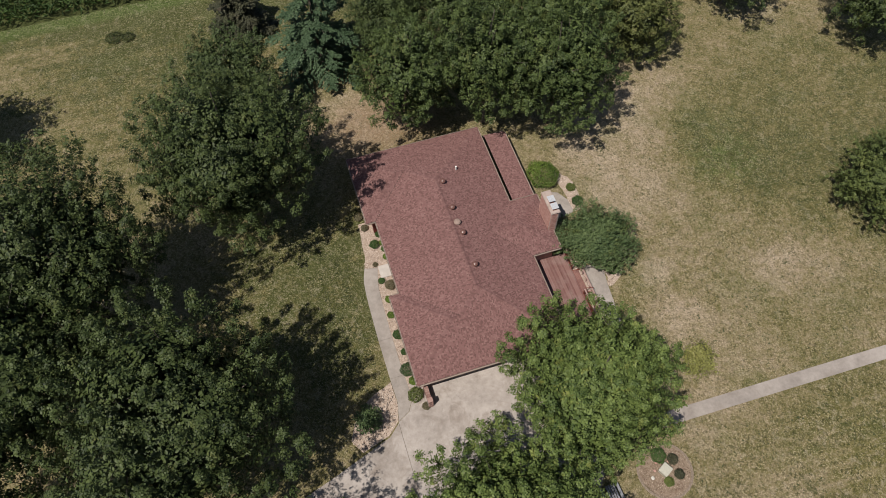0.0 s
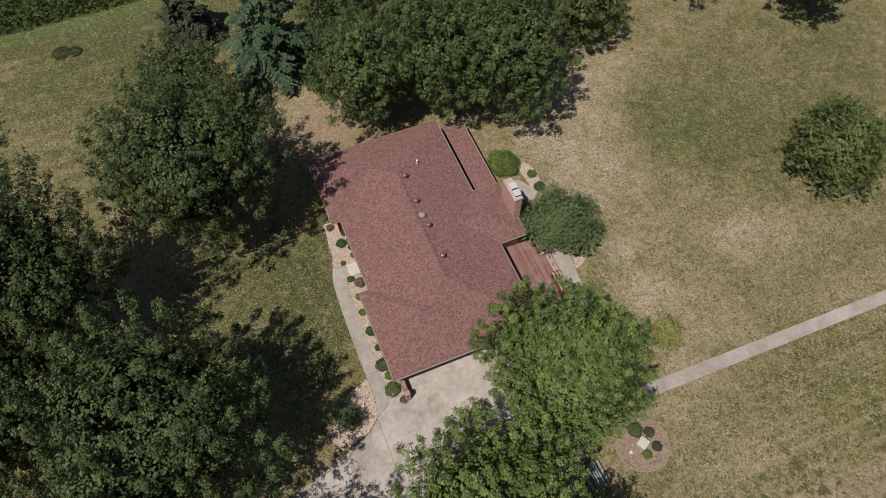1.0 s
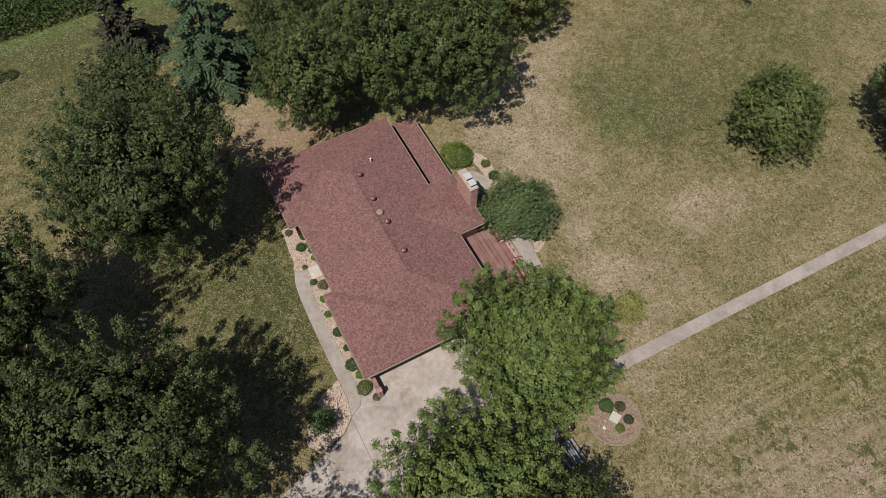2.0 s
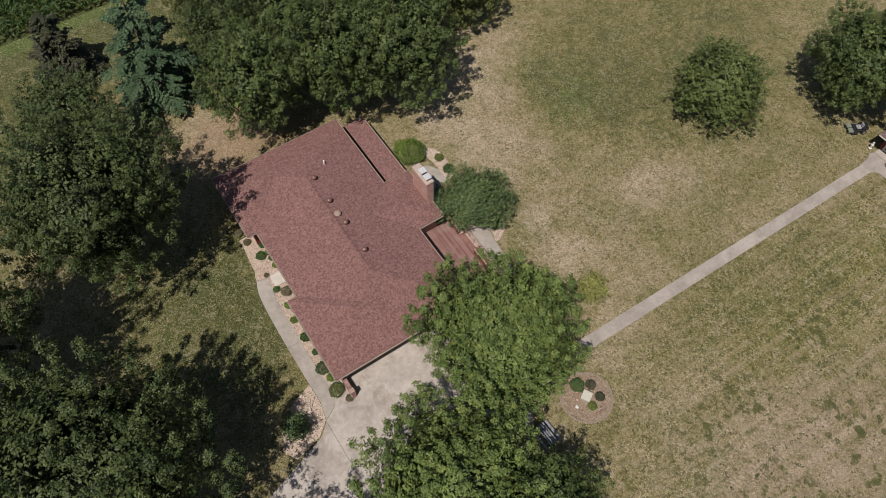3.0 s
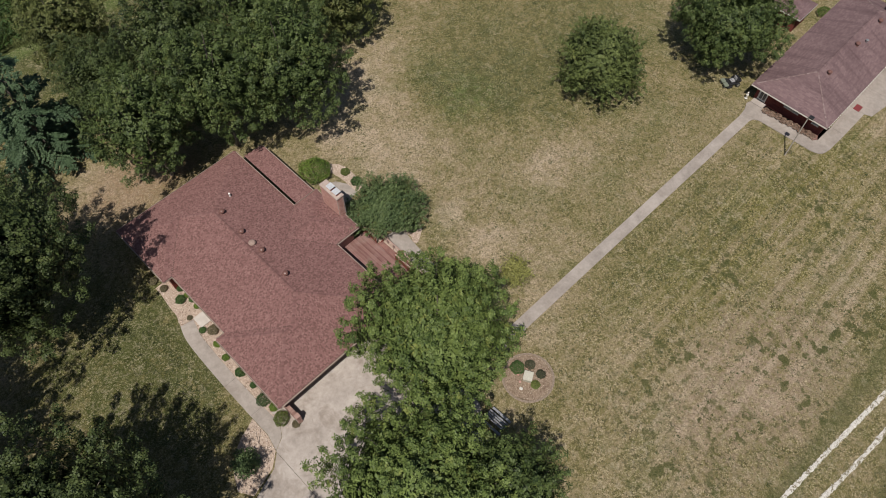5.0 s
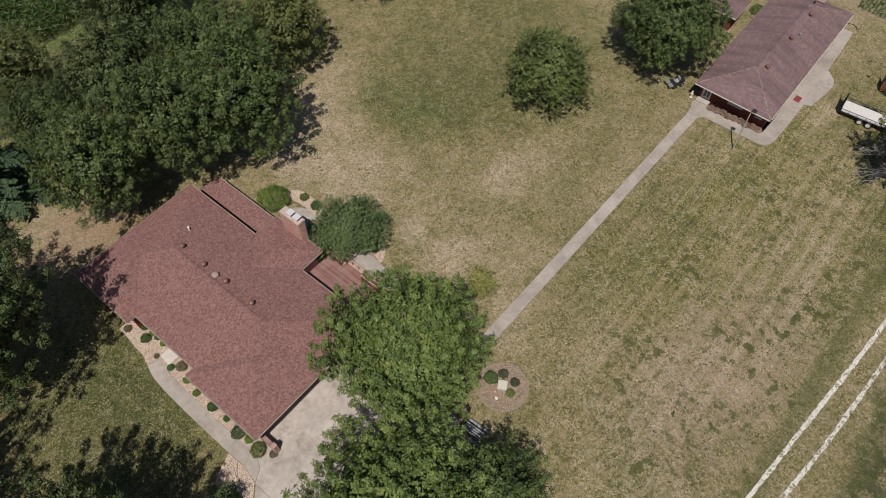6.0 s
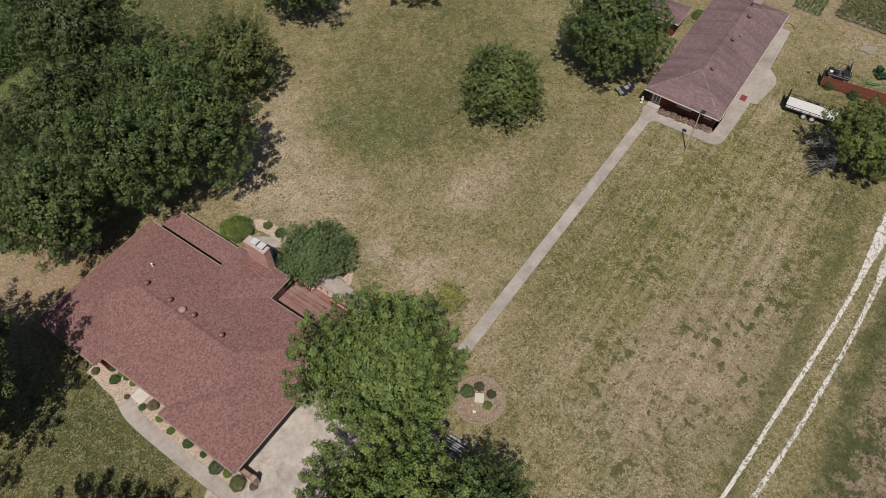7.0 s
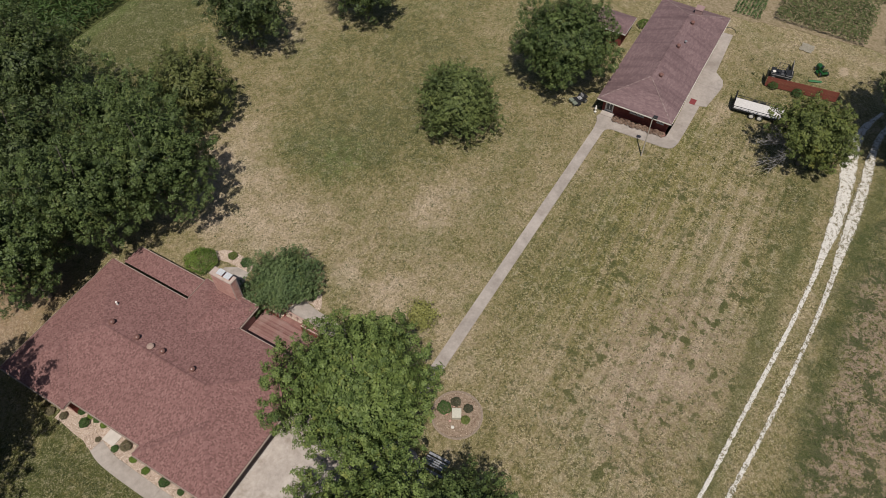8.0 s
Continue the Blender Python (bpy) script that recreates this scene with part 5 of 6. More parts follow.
for y0, y1, z0, z1 in OPEN[:3]:
    win = part("window", boxes((wx + 0.10, wx + 0.115, y0 + 0.05, y1 - 0.05, z0 + 0.05, z1 - 0.05)), M_GLASS, far, "small dark window in a white frame")
    part("window_frame", boxes((wx - 0.02, wx + 0.13, y0, y0 + 0.06, z0, z1), (wx - 0.02, wx + 0.13, y1 - 0.06, y1, z0, z1), (wx - 0.02, wx + 0.13, y0 + 0.061, y1 - 0.061, z1 - 0.06, z1),
                               (wx - 0.02, wx + 0.13, y0 + 0.061, y1 - 0.061, z0, z0 + 0.06), (wx + 0.0, wx + 0.13, (y0 + y1) / 2 - 0.02, (y0 + y1) / 2 + 0.02, z0 + 0.061, z1 - 0.061)), M_TRIM, win)
    part("window_sill", boxes((wx - 0.07, wx - 0.022, y0 - 0.05, y1 + 0.05, z0 - 0.05, z0), bevel=0.006), M_TRIM, win)
y0, y1 = OPEN[3][:2]
d2 = part("door", boxes((wx + 0.09, wx + 0.13, y0 + 0.08, y1 - 0.08, 0.12, 2.05)), M_TRIM, far, "white storm door with glass panes")
for yy0, yy1 in ((y0 + 0.16, (y0 + y1) / 2 - 0.04), ((y0 + y1) / 2 + 0.04, y1 - 0.16)):
    part("pane", boxes((wx + 0.075, wx + 0.088, yy0, yy1, 0.35, 1.9)), M_GLASS, d2)
for ya in (y0, y1 - 0.075):
    part("door_jamb", boxes((wx - 0.02, wx + 0.2, ya, ya + 0.075, 0.1, 2.12)), M_TRIM, d2)
part("door_step", boxes((wx - 0.75, wx - 0.01, y0 - 0.25, y1 + 0.25, -0.05, 0.14), bevel=0.01), M_DRIVE, far, "pale concrete door step")
bm2 = brick_mesh(M_BRICK2, 0.28, 0.03, 0.12)
brick_face(west, bm2, (wx - 0.012, OPEN[2][1] + 0.05), (0, 1), 1.9, 1.9, course=0.14, pitch=0.30)
brick_face(west, bm2, (wx - 0.012, OPEN[0][1] + 0.05), (0, 1), 1.5, 1.9, course=0.14, pitch=0.30)
for x, y in ((68.3, 7.35), (74.4, 7.35), (79.6, 7.35)):
    part("roof_vent", lathe([(0.18, -0.15), (0.18, 0.16), (0.15, 0.18), (0.15, 0.27), (0.26, 0.27), (0.27, 0.34), (0.20, 0.45), (0.06, 0.51)], 16), M_VENT, roof2, "round brown metal roof vent").matrix_local = pose(x, y, EH + SH * (y - HY0))
part("vent_pipe", lathe([(0.09, -0.25), (0.09, 0.3), (0.16, 0.31), (0.17, 0.37), (0.04, 0.42)], 12), M_STEEL, roof2, "grey metal pipe with a rain cap").matrix_local = pose(75.8, 6.9, EH + SH * 3.1)
part("chimney", boxes((82.2, 83.2, 7.0, 7.9, 2.5, 4.25), (82.15, 83.25, 6.95, 7.95, 4.255, 4.33)), brick_material("faded_mauve_brick", (0.22, 0.14, 0.135), (0.34, 0.24, 0.23)), far, "small faded mauve brick chimney")
mat_m = plain("red_door_mat", (0.19, 0.042, 0.045), 0.95)
mat_t = tagged(new("door_mat", mesh_bm("door_mat", boxes((70.15, 71.15, 2.85, 3.55, 0.022, 0.045), bevel=0.008), mat_m)), "red door mat on the concrete walk", "mat")

# small outbuilding beyond the tree
shed = thing("outbuilding", "small red outbuilding with a purplish shingled roof", "shed")
GX0, GX1, GY0, GY1, GE, GS = 75.7, 79.7, 14.3, 19.0, 2.3, 0.36
gx = (GX1 - GX0) / 2
a_, b_, c_, d_ = (GX0, GY0, GE), (GX1, GY0, GE), (GX1, GY1, GE), (GX0, GY1, GE)
r1_, r2_ = (GX0 + gx, GY0 + gx, GE + GS * gx), (GX0 + gx, GY1 - gx, GE + GS * gx)
GP = [((GX0, GY0), (GX1, GY0), (0, 1), [a_, b_, r1_]), ((GX0, GY1), (GX1, GY1), (0, -1), [d_, r2_, c_]), ((GX0, GY0), (GX0, GY1), (1, 0), [a_, r1_, r2_, d_]), ((GX1, GY0), (GX1, GY1), (-1, 0), [b_, c_, r2_, r1_])]
sr = part("roof", deck_of([p[3] for p in GP], 0.1), M_FASCIA, shed)
V, F = [], []
for a, b, up, outline in GP:
    shingle_plane(V, F, (*a, GE), (*b, GE), up, GS, [(p[0], p[1]) for p in outline], rr, 0.15, 0.25, 0.5, 0.007)
tagged(part("shingles", mesh_from("shingles", V, F, M_ROOF2), None, sr, "faded purplish asphalt shingles"), kind="stuff")
eave_run(shed, [(GX0, GY0), (GX0, GY1), (GX1, GY1), (GX1, GY0), (GX0, GY0)], M_TRIM, 0.18, 0.02, GE)
part("wall", boxes((GX0 + 0.5, GX1 - 0.5, GY0 + 0.5, GY1 - 0.5, 0, GE - 0.13)), M_BRICK2, shed, "dark red wall")

# ---------------------------------------------------------------- trees
broad_tree((-5.4, 41.9), 8.8, 21.0, L_DARK, "large dark green maple beside the house", 101, lobes=26, zb=1.6, gap=0.92, spray=110, egg=0.0, core=2.8, upright=1.5, slim=1.15)
broad_tree((-4.6, 54.0), 5.0, 13.0, L_OLIVE, "green tree with browning top", 102, lobes=22)
broad_tree((-13.2, 20.2), 9.9, 19.5, L_DARK, "very large green maple beside the drive", 103, lobes=28, zb=3.0, gap=1.05, spray=140, core=3.6, upright=1.8, slim=1.25)
broad_tree((-8.5, 6.0), 6.2, 16.0, L_MAPLE, "green maple south of the drive", 104, lobes=18, gap=0.85)
broad_tree((-20.2, 35.2), 8.9, 22.5, L_DARK, "dark green maple in the wooded side yard", 105, lobes=28, gap=1.05, spray=120, core=1.5, upright=1.6, slim=1.2)
broad_tree((-25.0, 26.5), 8.4, 22.0, L_DARK, "dark green maple in the wooded side yard", 106, lobes=30, gap=0.95, spray=56, leaf=0.19, core=1.4)
broad_tree((-28.5, 14.0), 8.0, 18.0, L_DARK, "dark green maple in the wooded side yard", 107, lobes=28, gap=0.95, spray=56, leaf=0.19)
broad_tree((-34.5, 59.0), 6.0, 14.0, L_DARK, "dark green maple at the lawn's edge", 108, lobes=22, gap=0.95, spray=56, leaf=0.19)
broad_tree((12.3, 49.0), 5.8, 14.5, L_MAPLE, "green maple behind the house", 110, lobes=24, gap=0.85, spray=100, upright=1.3, slim=1.05)
broad_tree((19.5, 47.4), 6.2, 16.5, L_MAPLE, "tall green maple behind the house", 111, lobes=20, gap=0.85, spray=100, upright=1.3, slim=1.05)
broad_tree((26.2, 45.0), 6.3, 15.5, L_MAPLE, "broad green maple behind the house", 112, lobes=20, gap=0.85, spray=100, upright=1.3, slim=1.05)
broad_tree((20.5, 56.0), 6.2, 15.5, L_DARK, "dark green maple in the grove", 113, lobes=26, gap=0.95, spray=56, leaf=0.19)
broad_tree((29.0, 53.0), 5.6, 14.0, L_MAPLE, "green maple in the grove", 114, lobes=24, gap=0.85, spray=100, upright=1.3, slim=1.05)
broad_tree((38.3, 52.2), 5.3, 11.0, L_BROWN, "olive tree with browning twigs at the grove's edge", 115, lobes=24, zb=1.2)
broad_tree((29.5, 68.5), 7.4, 15.0, L_DARK, "dark green tree beyond the grove", 116, lobes=26, gap=0.95, spray=56, leaf=0.19)
broad_tree((12.4, 57.5), 4.8, 13.0, L_DARK, "dense small-leaved dark tree in the grove", 117, lobes=30, gap=0.5, spray=46, leaf=0.11, slim=0.8)
broad_tree((13.5, 67.5), 5.2, 12.5, L_BROWN, "feathery olive tree with browning twigs", 118, lobes=22, gap=0.7, spray=60, upright=1.4, slim=1.2)
conifer((5.0, 61.0), 6.3, 15.0, L_SPRUCE, "blue-green spruce with drooping tiers", 120, dens=0.8, leaf=0.22)
conifer((-2.6, 69.0), 3.8, 9.0, L_PINE, "dull brownish conifer on the lawn", 121, tiers=12, dens=0.7, leaf=0.22)
broad_tree((16.85, 14.7), 7.5, 13.2, L_BRIGHT, "bright green maple over the drive and lawn", 130, lobes=30, zb=2.4, gap=0.62, spray=84, slim=0.9, leaf=0.15, core=2.2)
broad_tree((7.3, 6.5), 7.7, 13.0, L_BRIGHT, "green maple beside the drive", 131, lobes=26, gap=0.70, spray=84, upright=1.2, core=2.0)
broad_tree((11.8, 2.1), 4.2, 11.5, L_MAPLE, "green maple shading a picnic table", 132, lobes=20, core=2.0)
broad_tree((52.9, 25.7), 5.3, 9.4, L_LINDEN, "egg-shaped green lawn tree with low branches", 140, lobes=44, zb=0.3, egg=0.55, leaf=0.13, gap=0.42, spray=32, upright=0.15, core=1.2, slim=1.7)
broad_tree((65.9, 18.6), 6.9, 12.0, L_MAPLE, "dense green maple beside the far house", 141, lobes=50, zb=1.2, gap=0.52, spray=46, core=1.0)
broad_tree((66.7, -10.3), 5.2, 8.6, L_YELLOW, "yellow-green tree with a bare dead side", 142, lobes=26, zb=1.4, gap=0.6, bare=(-0.55, 0.83))
broad_tree((52.5, 56.0), 6.4, 13.0, L_DARK, "dark green tree on the far lawn", 143, lobes=26, zb=1.5, gap=0.95, spray=56, leaf=0.19)
broad_tree((64.8, 46.3), 5.6, 11.0, L_DARK, "dark green tree on the far lawn", 144, lobes=26, zb=1.5, gap=0.95, spray=56, leaf=0.19)
broad_tree((74.6, -21.6), 8.0, 16.5, L_DARK, "dark green tree over the gravel track", 145, lobes=30, gap=0.8, spray=56, leaf=0.19, core=3.0)
broad_tree((24.4, 29.2), 4.4, 3.7, L_SPREAD, "wide low spreading tree beside the deck", 150, lobes=30, gap=0.34, spray=36, zb=0.7, leaf=0.095, name="spreading_tree", sway=(1.12, 0.9))
broad_tree((27.9, 15.5), 1.8, 3.6, L_WILLOW, "thin young tree with sparse yellow-green leaves", 151, lobes=14, gap=0.34, spray=14, zb=0.4, leaf=0.095, core=0.05, trunk_r=0.05)

# ---------------------------------------------------------------- shrubs
bush((22.6, 38.4), 1.7, 2.0, L_LIME, "large round lime-green shrub by the porch", 201, 0.13, 3600)
for i, (x, y, r, h, m, label) in enumerate((
        (4.4, 35.9, 0.48, 0.75, L_SHRUB, "clipped round green shrub in gravel"), (4.0, 38.05, 0.38, 0.45, L_DRYBUSH, "sparse dry bush in gravel"), (4.72, 31.25, 0.54, 0.6, L_DRYBUSH, "dry greyish bush in gravel"),
        (4.05, 31.95, 0.32, 0.4, L_SHRUB, "small green shrub in gravel"), (4.0, 26.2, 0.48, 0.7, L_SHRUB, "clipped round green shrub in gravel"), (4.07, 24.5, 0.3, 0.45, L_SHRUB, "small green shrub in gravel"),
        (3.85, 22.75, 0.66, 1.0, L_BLUISH, "clipped dark green shrub by the walk"), (3.9, 20.35, 0.7, 1.0, L_YELLOW, "clipped olive-green globe shrub by the garage"), (5.1, 36.95, 0.36, 0.45, L_SHRUB, "small green shrub in gravel"),
        (5.2, 35.95, 0.32, 0.4, L_LIME, "small green shrub in gravel"), (5.2, 35.2, 0.32, 0.45, L_SHRUB, "small green shrub in gravel"), (5.15, 34.35, 0.32, 0.4, L_LIME, "small green shrub in gravel"), (3.95, 33.85, 0.26, 0.2, L_DRYBUSH, "tiny dry tuft in gravel"), (4.1, 21.7, 0.42, 0.4, L_LIME, "low yellow-green plant in gravel"), (4.2, 29.9, 0.38, 0.4, L_LIME, "small green shrub in gravel"), (3.7, 39.4, 0.42, 0.5, L_DRYBUSH, "sparse dry bush in gravel"), (3.95, 28.3, 0.35, 0.4, L_LIME, "small green shrub in gravel"),
        (4.5, 19.2, 0.35, 0.35, L_DRYBUSH, "dry tuft beside the brick pier"), (24.95, 36.4, 0.5, 0.55, L_YELLOW, "low brownish shrub in gravel"), (24.95, 34.65, 0.6, 0.65, L_SHRUB, "small round green shrub in gravel"),
        (25.1, 26.6, 0.72, 0.75, L_SHRUB, "small round green shrub in gravel"), (21.3, 9.35, 0.66, 0.9, L_SHRUB, "leafy green shrub in a mulch bed"), (22.3, 8.75, 0.46, 0.8, L_PINE, "clipped dark shrub in a mulch bed"),
        (22.3, 7.5, 0.42, 0.7, L_PINE, "clipped dark shrub in a mulch bed"), (21.3, 7.25, 0.42, 0.3, L_YELLOW, "low yellow-green plant in a mulch bed"))):
    bush((x, y), r, h, m, label, 210 + i, 0.085, int(700 + 1300 * r))
bush((-0.5, 19.5), 1.3, 1.2, L_SPREAD, "large leafy green plant in a gravel bed", 240, 0.2, 1500, sparse=True)
for i in range(9):
    bush((63.25 - 0.035 * i + 0.1 * math.sin(i * 2.3), 4.5 + i * 0.70), 0.42, 0.6, L_ROSE, "faded reddish hedge shrub below the windows", 250 + i, 0.09, 600, "hedge_shrub", "hedge shrubs")
for i, (x, y) in enumerate(((77.9, -4.4), (77.9, -7.3))):
    bush((x, y), 0.62, 1.1, L_SHRUB, "clipped dark green shrub before the red fence", 262 + i, 0.09, 1300)
bush((81.6, 13.6), 0.9, 1.1, L_LIME, "leafy green shrub by the outbuilding", 270, 0.13, 900)
bush((-17.0, 72.0), 1.0, 0.5, L_WEED, "rough tuft standing in the mown lawn", 271, 0.16, 500, "grass_tuft")
bush((-15.5, 71.7), 0.8, 0.45, L_WEED, "rough tuft standing in the mown lawn", 272, 0.16, 400, "grass_tuft")

# ---------------------------------------------------------------- crops


def crop(name, xs, ys, height, material, seed, label, row_gap=0.76, gap=0.3, blades=7, leaf=0.55, along="x"):
    rng = np.random.default_rng(seed)
    a, b = (xs, ys) if along == "x" else (ys, xs)
    P = []
    for r in np.arange(b[0], b[1], row_gap):
        s = np.arange(a[0], a[1], gap)
        s = s + rng.normal(0, 0.08, len(s))
        t = np.full(len(s), r) + rng.normal(0, 0.06, len(s))
        P.append(np.stack([s, t] if along == "x" else [t, s], 1))
    P = np.repeat(np.concatenate(P), blades, 0)
    z = height * rng.uniform(0.3, 1.05, len(P))
    out = unit(np.c_[rng.normal(0, 1, (len(P), 2)), np.zeros(len(P))])
    at = np.c_[P, z] + out * leaf * 0.35
    v, f = leaves(rng, at, out, leaf, 0.6, 0.8, 0.2)
    v[:, 2] = np.maximum(v[:, 2], 0.02)
    ob = new(name, mesh_np(name, v, f, material))
    return tagged(ob, label, "crop", kind="stuff")


crop("corn_field", (-62, 62), (77.6, 94), 2.1, L_CORN, 301, "tall green corn in close rows", gap=0.42, blades=6, leaf=0.8)
# ground below the corn: the shade between the rows is put into its dark colour
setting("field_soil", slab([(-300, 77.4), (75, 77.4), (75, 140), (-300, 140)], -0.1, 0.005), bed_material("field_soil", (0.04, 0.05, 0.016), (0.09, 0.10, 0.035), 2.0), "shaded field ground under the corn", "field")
setting("garden_soil", slab([tuple(p)[:2] for p in smooth_line([(89.5, 9, 0), (89.8, 2, 0), (90.8, -4, 0), (91.4, -12, 0), (93, -22, 0), (112, -22, 0), (112, 9, 0)], 6)], -0.1, -0.012, 0.3, 4), M_SOIL, "bare tan vegetable garden soil", "garden")
crop("corn_patch", (91.6, 100.6), (-12.6, -0.9), 1.5, L_DRYCORN, 302, "patch of yellowing garden corn", 0.80, 0.24, 9, 0.42, "y")
crop("vegetable_rows", (90.5, 100), (0.9, 4.4), 0.5, leaf_material("vegetable_leaf", (0.05, 0.095, 0.028), (0.15, 0.225, 0.085)), 303, "leafy low vegetable rows", 0.46, 0.24, 9, 0.30)
crop("red_leaf_patch", (93.5, 100), (-18.5, -14.5), 0.5, leaf_material("dark_red_leaf", (0.05, 0.03, 0.026), (0.15, 0.085, 0.07)), 305, "dark reddish leafy garden patch", 0.6, 0.3, 7, 0.3)

crop("bean_field", (102.5, 116), (-34, 8), 0.6, L_CORN, 304, "dense low green field crop", 0.6, 0.4, 6, 0.5, "y")

# ---------------------------------------------------------------- weeds and rough grass
rngw = np.random.default_rng(401)
W = []
for x0, x1, y0, y1, n, s in ((22, 62, -12, 10, 1000, 0.30), (24, 62, -30, -18, 1100, 0.45), (26, 60, 14, 40, 700, 0.25), (62, 84, -14, 0, 400, 0.25), (-30, -8, 50, 72, 350, 0.2), (-2, 1.3, 24, 38, 160, 0.2), (40, 70, 30, 60, 400, 0.22)):
    c = np.c_[rngw.uniform(x0, x1, n), rngw.uniform(y0, y1, n)]
    big = rngw.gamma(1.6, 0.45, (n, 1))
    for i in range(11):
        W.append(np.c_[c + rngw.normal(0, 1, (n, 2)) * s * big, rngw.uniform(0.0, 0.07, n)])
W = np.concatenate(W)
near_track = (W[:, 1] < -12.2) & (W[:, 1] > -18.2)
paved = (W[:, 0] > 60.2) & (W[:, 1] > 0.6) & (W[:, 1] < 13.4)
on_walk = (np.abs(W[:, 1] - (12.12 - 0.0205 * (W[:, 0] - 21))) < 0.72)
in_ring = np.hypot(W[:, 0] - 21.4, W[:, 1] - 8.15) < 2.4
W = W[~near_track & ~on_walk & ~in_ring & ~paved]
v, f = leaves(rngw, W, np.tile([0, 0, 1.0], (len(W), 1)), 0.13, 0.7, 0.5, 0.4)
v[:, 2] = np.maximum(v[:, 2] - 0.02, -0.04)
tagged(new("weeds", mesh_np("weeds", v, f, L_WEED)), "low weeds and coarse grass tufts in the lawn", "weeds", kind="stuff")

# ---------------------------------------------------------------- yard things
pole = thing("yard_light", "tall pale wooden yard light pole on the lawn", "lamp post", (59.2, 5.4, 0))
part("pole", tubes(((0, 0, -0.1), (0.05, 0.0, 5.75), 0.075, 0.055), n=10), plain("weathered_pole", (0.36, 0.32, 0.28), 0.9), pole)
part("arm", tubes(((0.05, 0, 5.6), (0.05, -0.32, 5.85), 0.025, 0.025)), M_STEEL, pole)
part("lamp_head", boxes((-0.14, 0.24, -0.48, -0.02, 5.76, 5.98), bevel=0.03), M_DARK, pole, "black lamp head")


def wheel(parent, x, y, z, r, w, tyre=M_DARK, hub=M_TRIM, axis="x"):
    """A wheel with its axle along x (or y): tyre and rim."""
    turn = (0, 90, 0) if axis == "x" else (90, 0, 0)
    t = part("wheel", lathe([(r * 0.66, -w / 2), (r * 0.93, -w / 2), (r, -w * 0.3), (r, w * 0.3), (r * 0.93, w / 2), (r * 0.66, w / 2)], 18), tyre, parent, "black tyre")
    t.matrix_local = pose(x, y, z, *turn)
    part("rim", lathe([(r * 0.02, -w * 0.56), (r * 0.35, -w * 0.54), (r * 0.68, -w * 0.50), (r * 0.68, w * 0.50), (r * 0.35, w * 0.54), (r * 0.02, w * 0.56)], 14), hub, t, "white rim")


trailer = thing("utility_trailer", "black tandem-axle utility trailer with a pale deck", "trailer", (72.55, -4.0, 0), 6)
M_PLANK = plain("bleached_planks", (0.55, 0.525, 0.51), 0.8)
for i in range(10):
    part("deck_plank", boxes((-0.98 + i * 0.197, -0.98 + i * 0.197 + 0.188, -2.95, 2.75, 0.60, 0.645)), M_PLANK, trailer, "pale weathered deck plank")
part("frame", boxes((-1.06, -0.99, -3.0, 2.8, 0.50, 0.66), (0.99, 1.06, -3.0, 2.8, 0.50, 0.66), (-1.06, 1.06, 2.75, 2.82, 0.50, 0.70), (-1.06, 1.06, -3.05, -2.98, 0.50, 0.66), *((-0.98, 0.98, y, y + 0.06, 0.5, 0.595) for y in (-2, -1, 0, 1, 2))), M_DARK, trailer)
for sx in (-1, 1):
    part("side_rail", boxes(*sorted([((1.0 if sx > 0 else -1.05), (1.05 if sx > 0 else -1.0), -3.0, 2.8, 0.98, 1.03)])), M_DARK, trailer)
    for y in (-2.95, -2.0, -1.0, 0.0, 1.0, 1.9, 2.75):
        part("stake", boxes(((1.0 if sx > 0 else -1.05), (1.05 if sx > 0 else -1.0), y - 0.025, y + 0.025, 0.662, 0.978)), M_DARK, trailer)
    part("fender", boxes(((1.09 if sx > 0 else -1.2), (1.2 if sx > 0 else -1.09), -1.05, 1.15, 0.72, 0.76), bevel=0.015), M_DARK, trailer)
    for y in (-0.42, 0.52):
        wheel(trailer, sx * 1.24, y, 0.36, 0.36, 0.2)
part("ramp", boxes((-0.95, 0.95, 2.84, 2.9, 0.62, 1.75), *((-0.95, 0.95, 2.8, 2.94, z, z + 0.05) for z in (0.62, 0.98, 1.34, 1.7))), M_DARK, trailer, "black folded loading ramp")
part("tongue", tubes(((-0.9, -3.0, 0.55), (0, -4.3, 0.5), 0.045, 0.045), ((0.9, -3.0, 0.55), (0, -4.3, 0.5), 0.045, 0.045), ((0, -4.2, 0.5), (0, -4.55, 0.52), 0.05, 0.05), ((0, -4.0, 0.0), (0, -4.0, 0.85), 0.035, 0.035)), M_DARK, trailer)

fence = thing("red_fence", "red-stained vertical board screen fence", "fence", (78.4, -7.55, 0), 8.3)
fb = mesh_bm("fence_board", boxes((-0.012, 0.012, -0.066, 0.066, 0.05, 1.5), bevel=0.004), M_REDWOOD)
for i in range(58):
    b = new("fence_board", fb)
    b.parent = fence
    b.matrix_local = pose(-0.01 if i % 2 else 0.0, -4.1 + i * 0.143, (i * 5 % 7) * 0.006)
for y in (-4.0, -2.0, 0.0, 2.0, 4.0):
    part("fence_post", boxes((0.03, 0.13, y - 0.05, y + 0.05, -0.1, 1.45)), M_REDWOOD, fence)
for z in (0.35, 1.15):
    part("fence_rail", boxes((0.014, 0.028, -4.15, 4.15, z, z + 0.09)), M_REDWOOD, fence)
part("end_panel", boxes((0.05, 1.75, 4.18, 4.22, 0.05, 1.5)), M_DARK, fence, "dark end panel of the screen")
panel = thing("board_panel", "grey weathered board panel standing behind the fence", "panel", (80.1, -5.9, 0), 8)
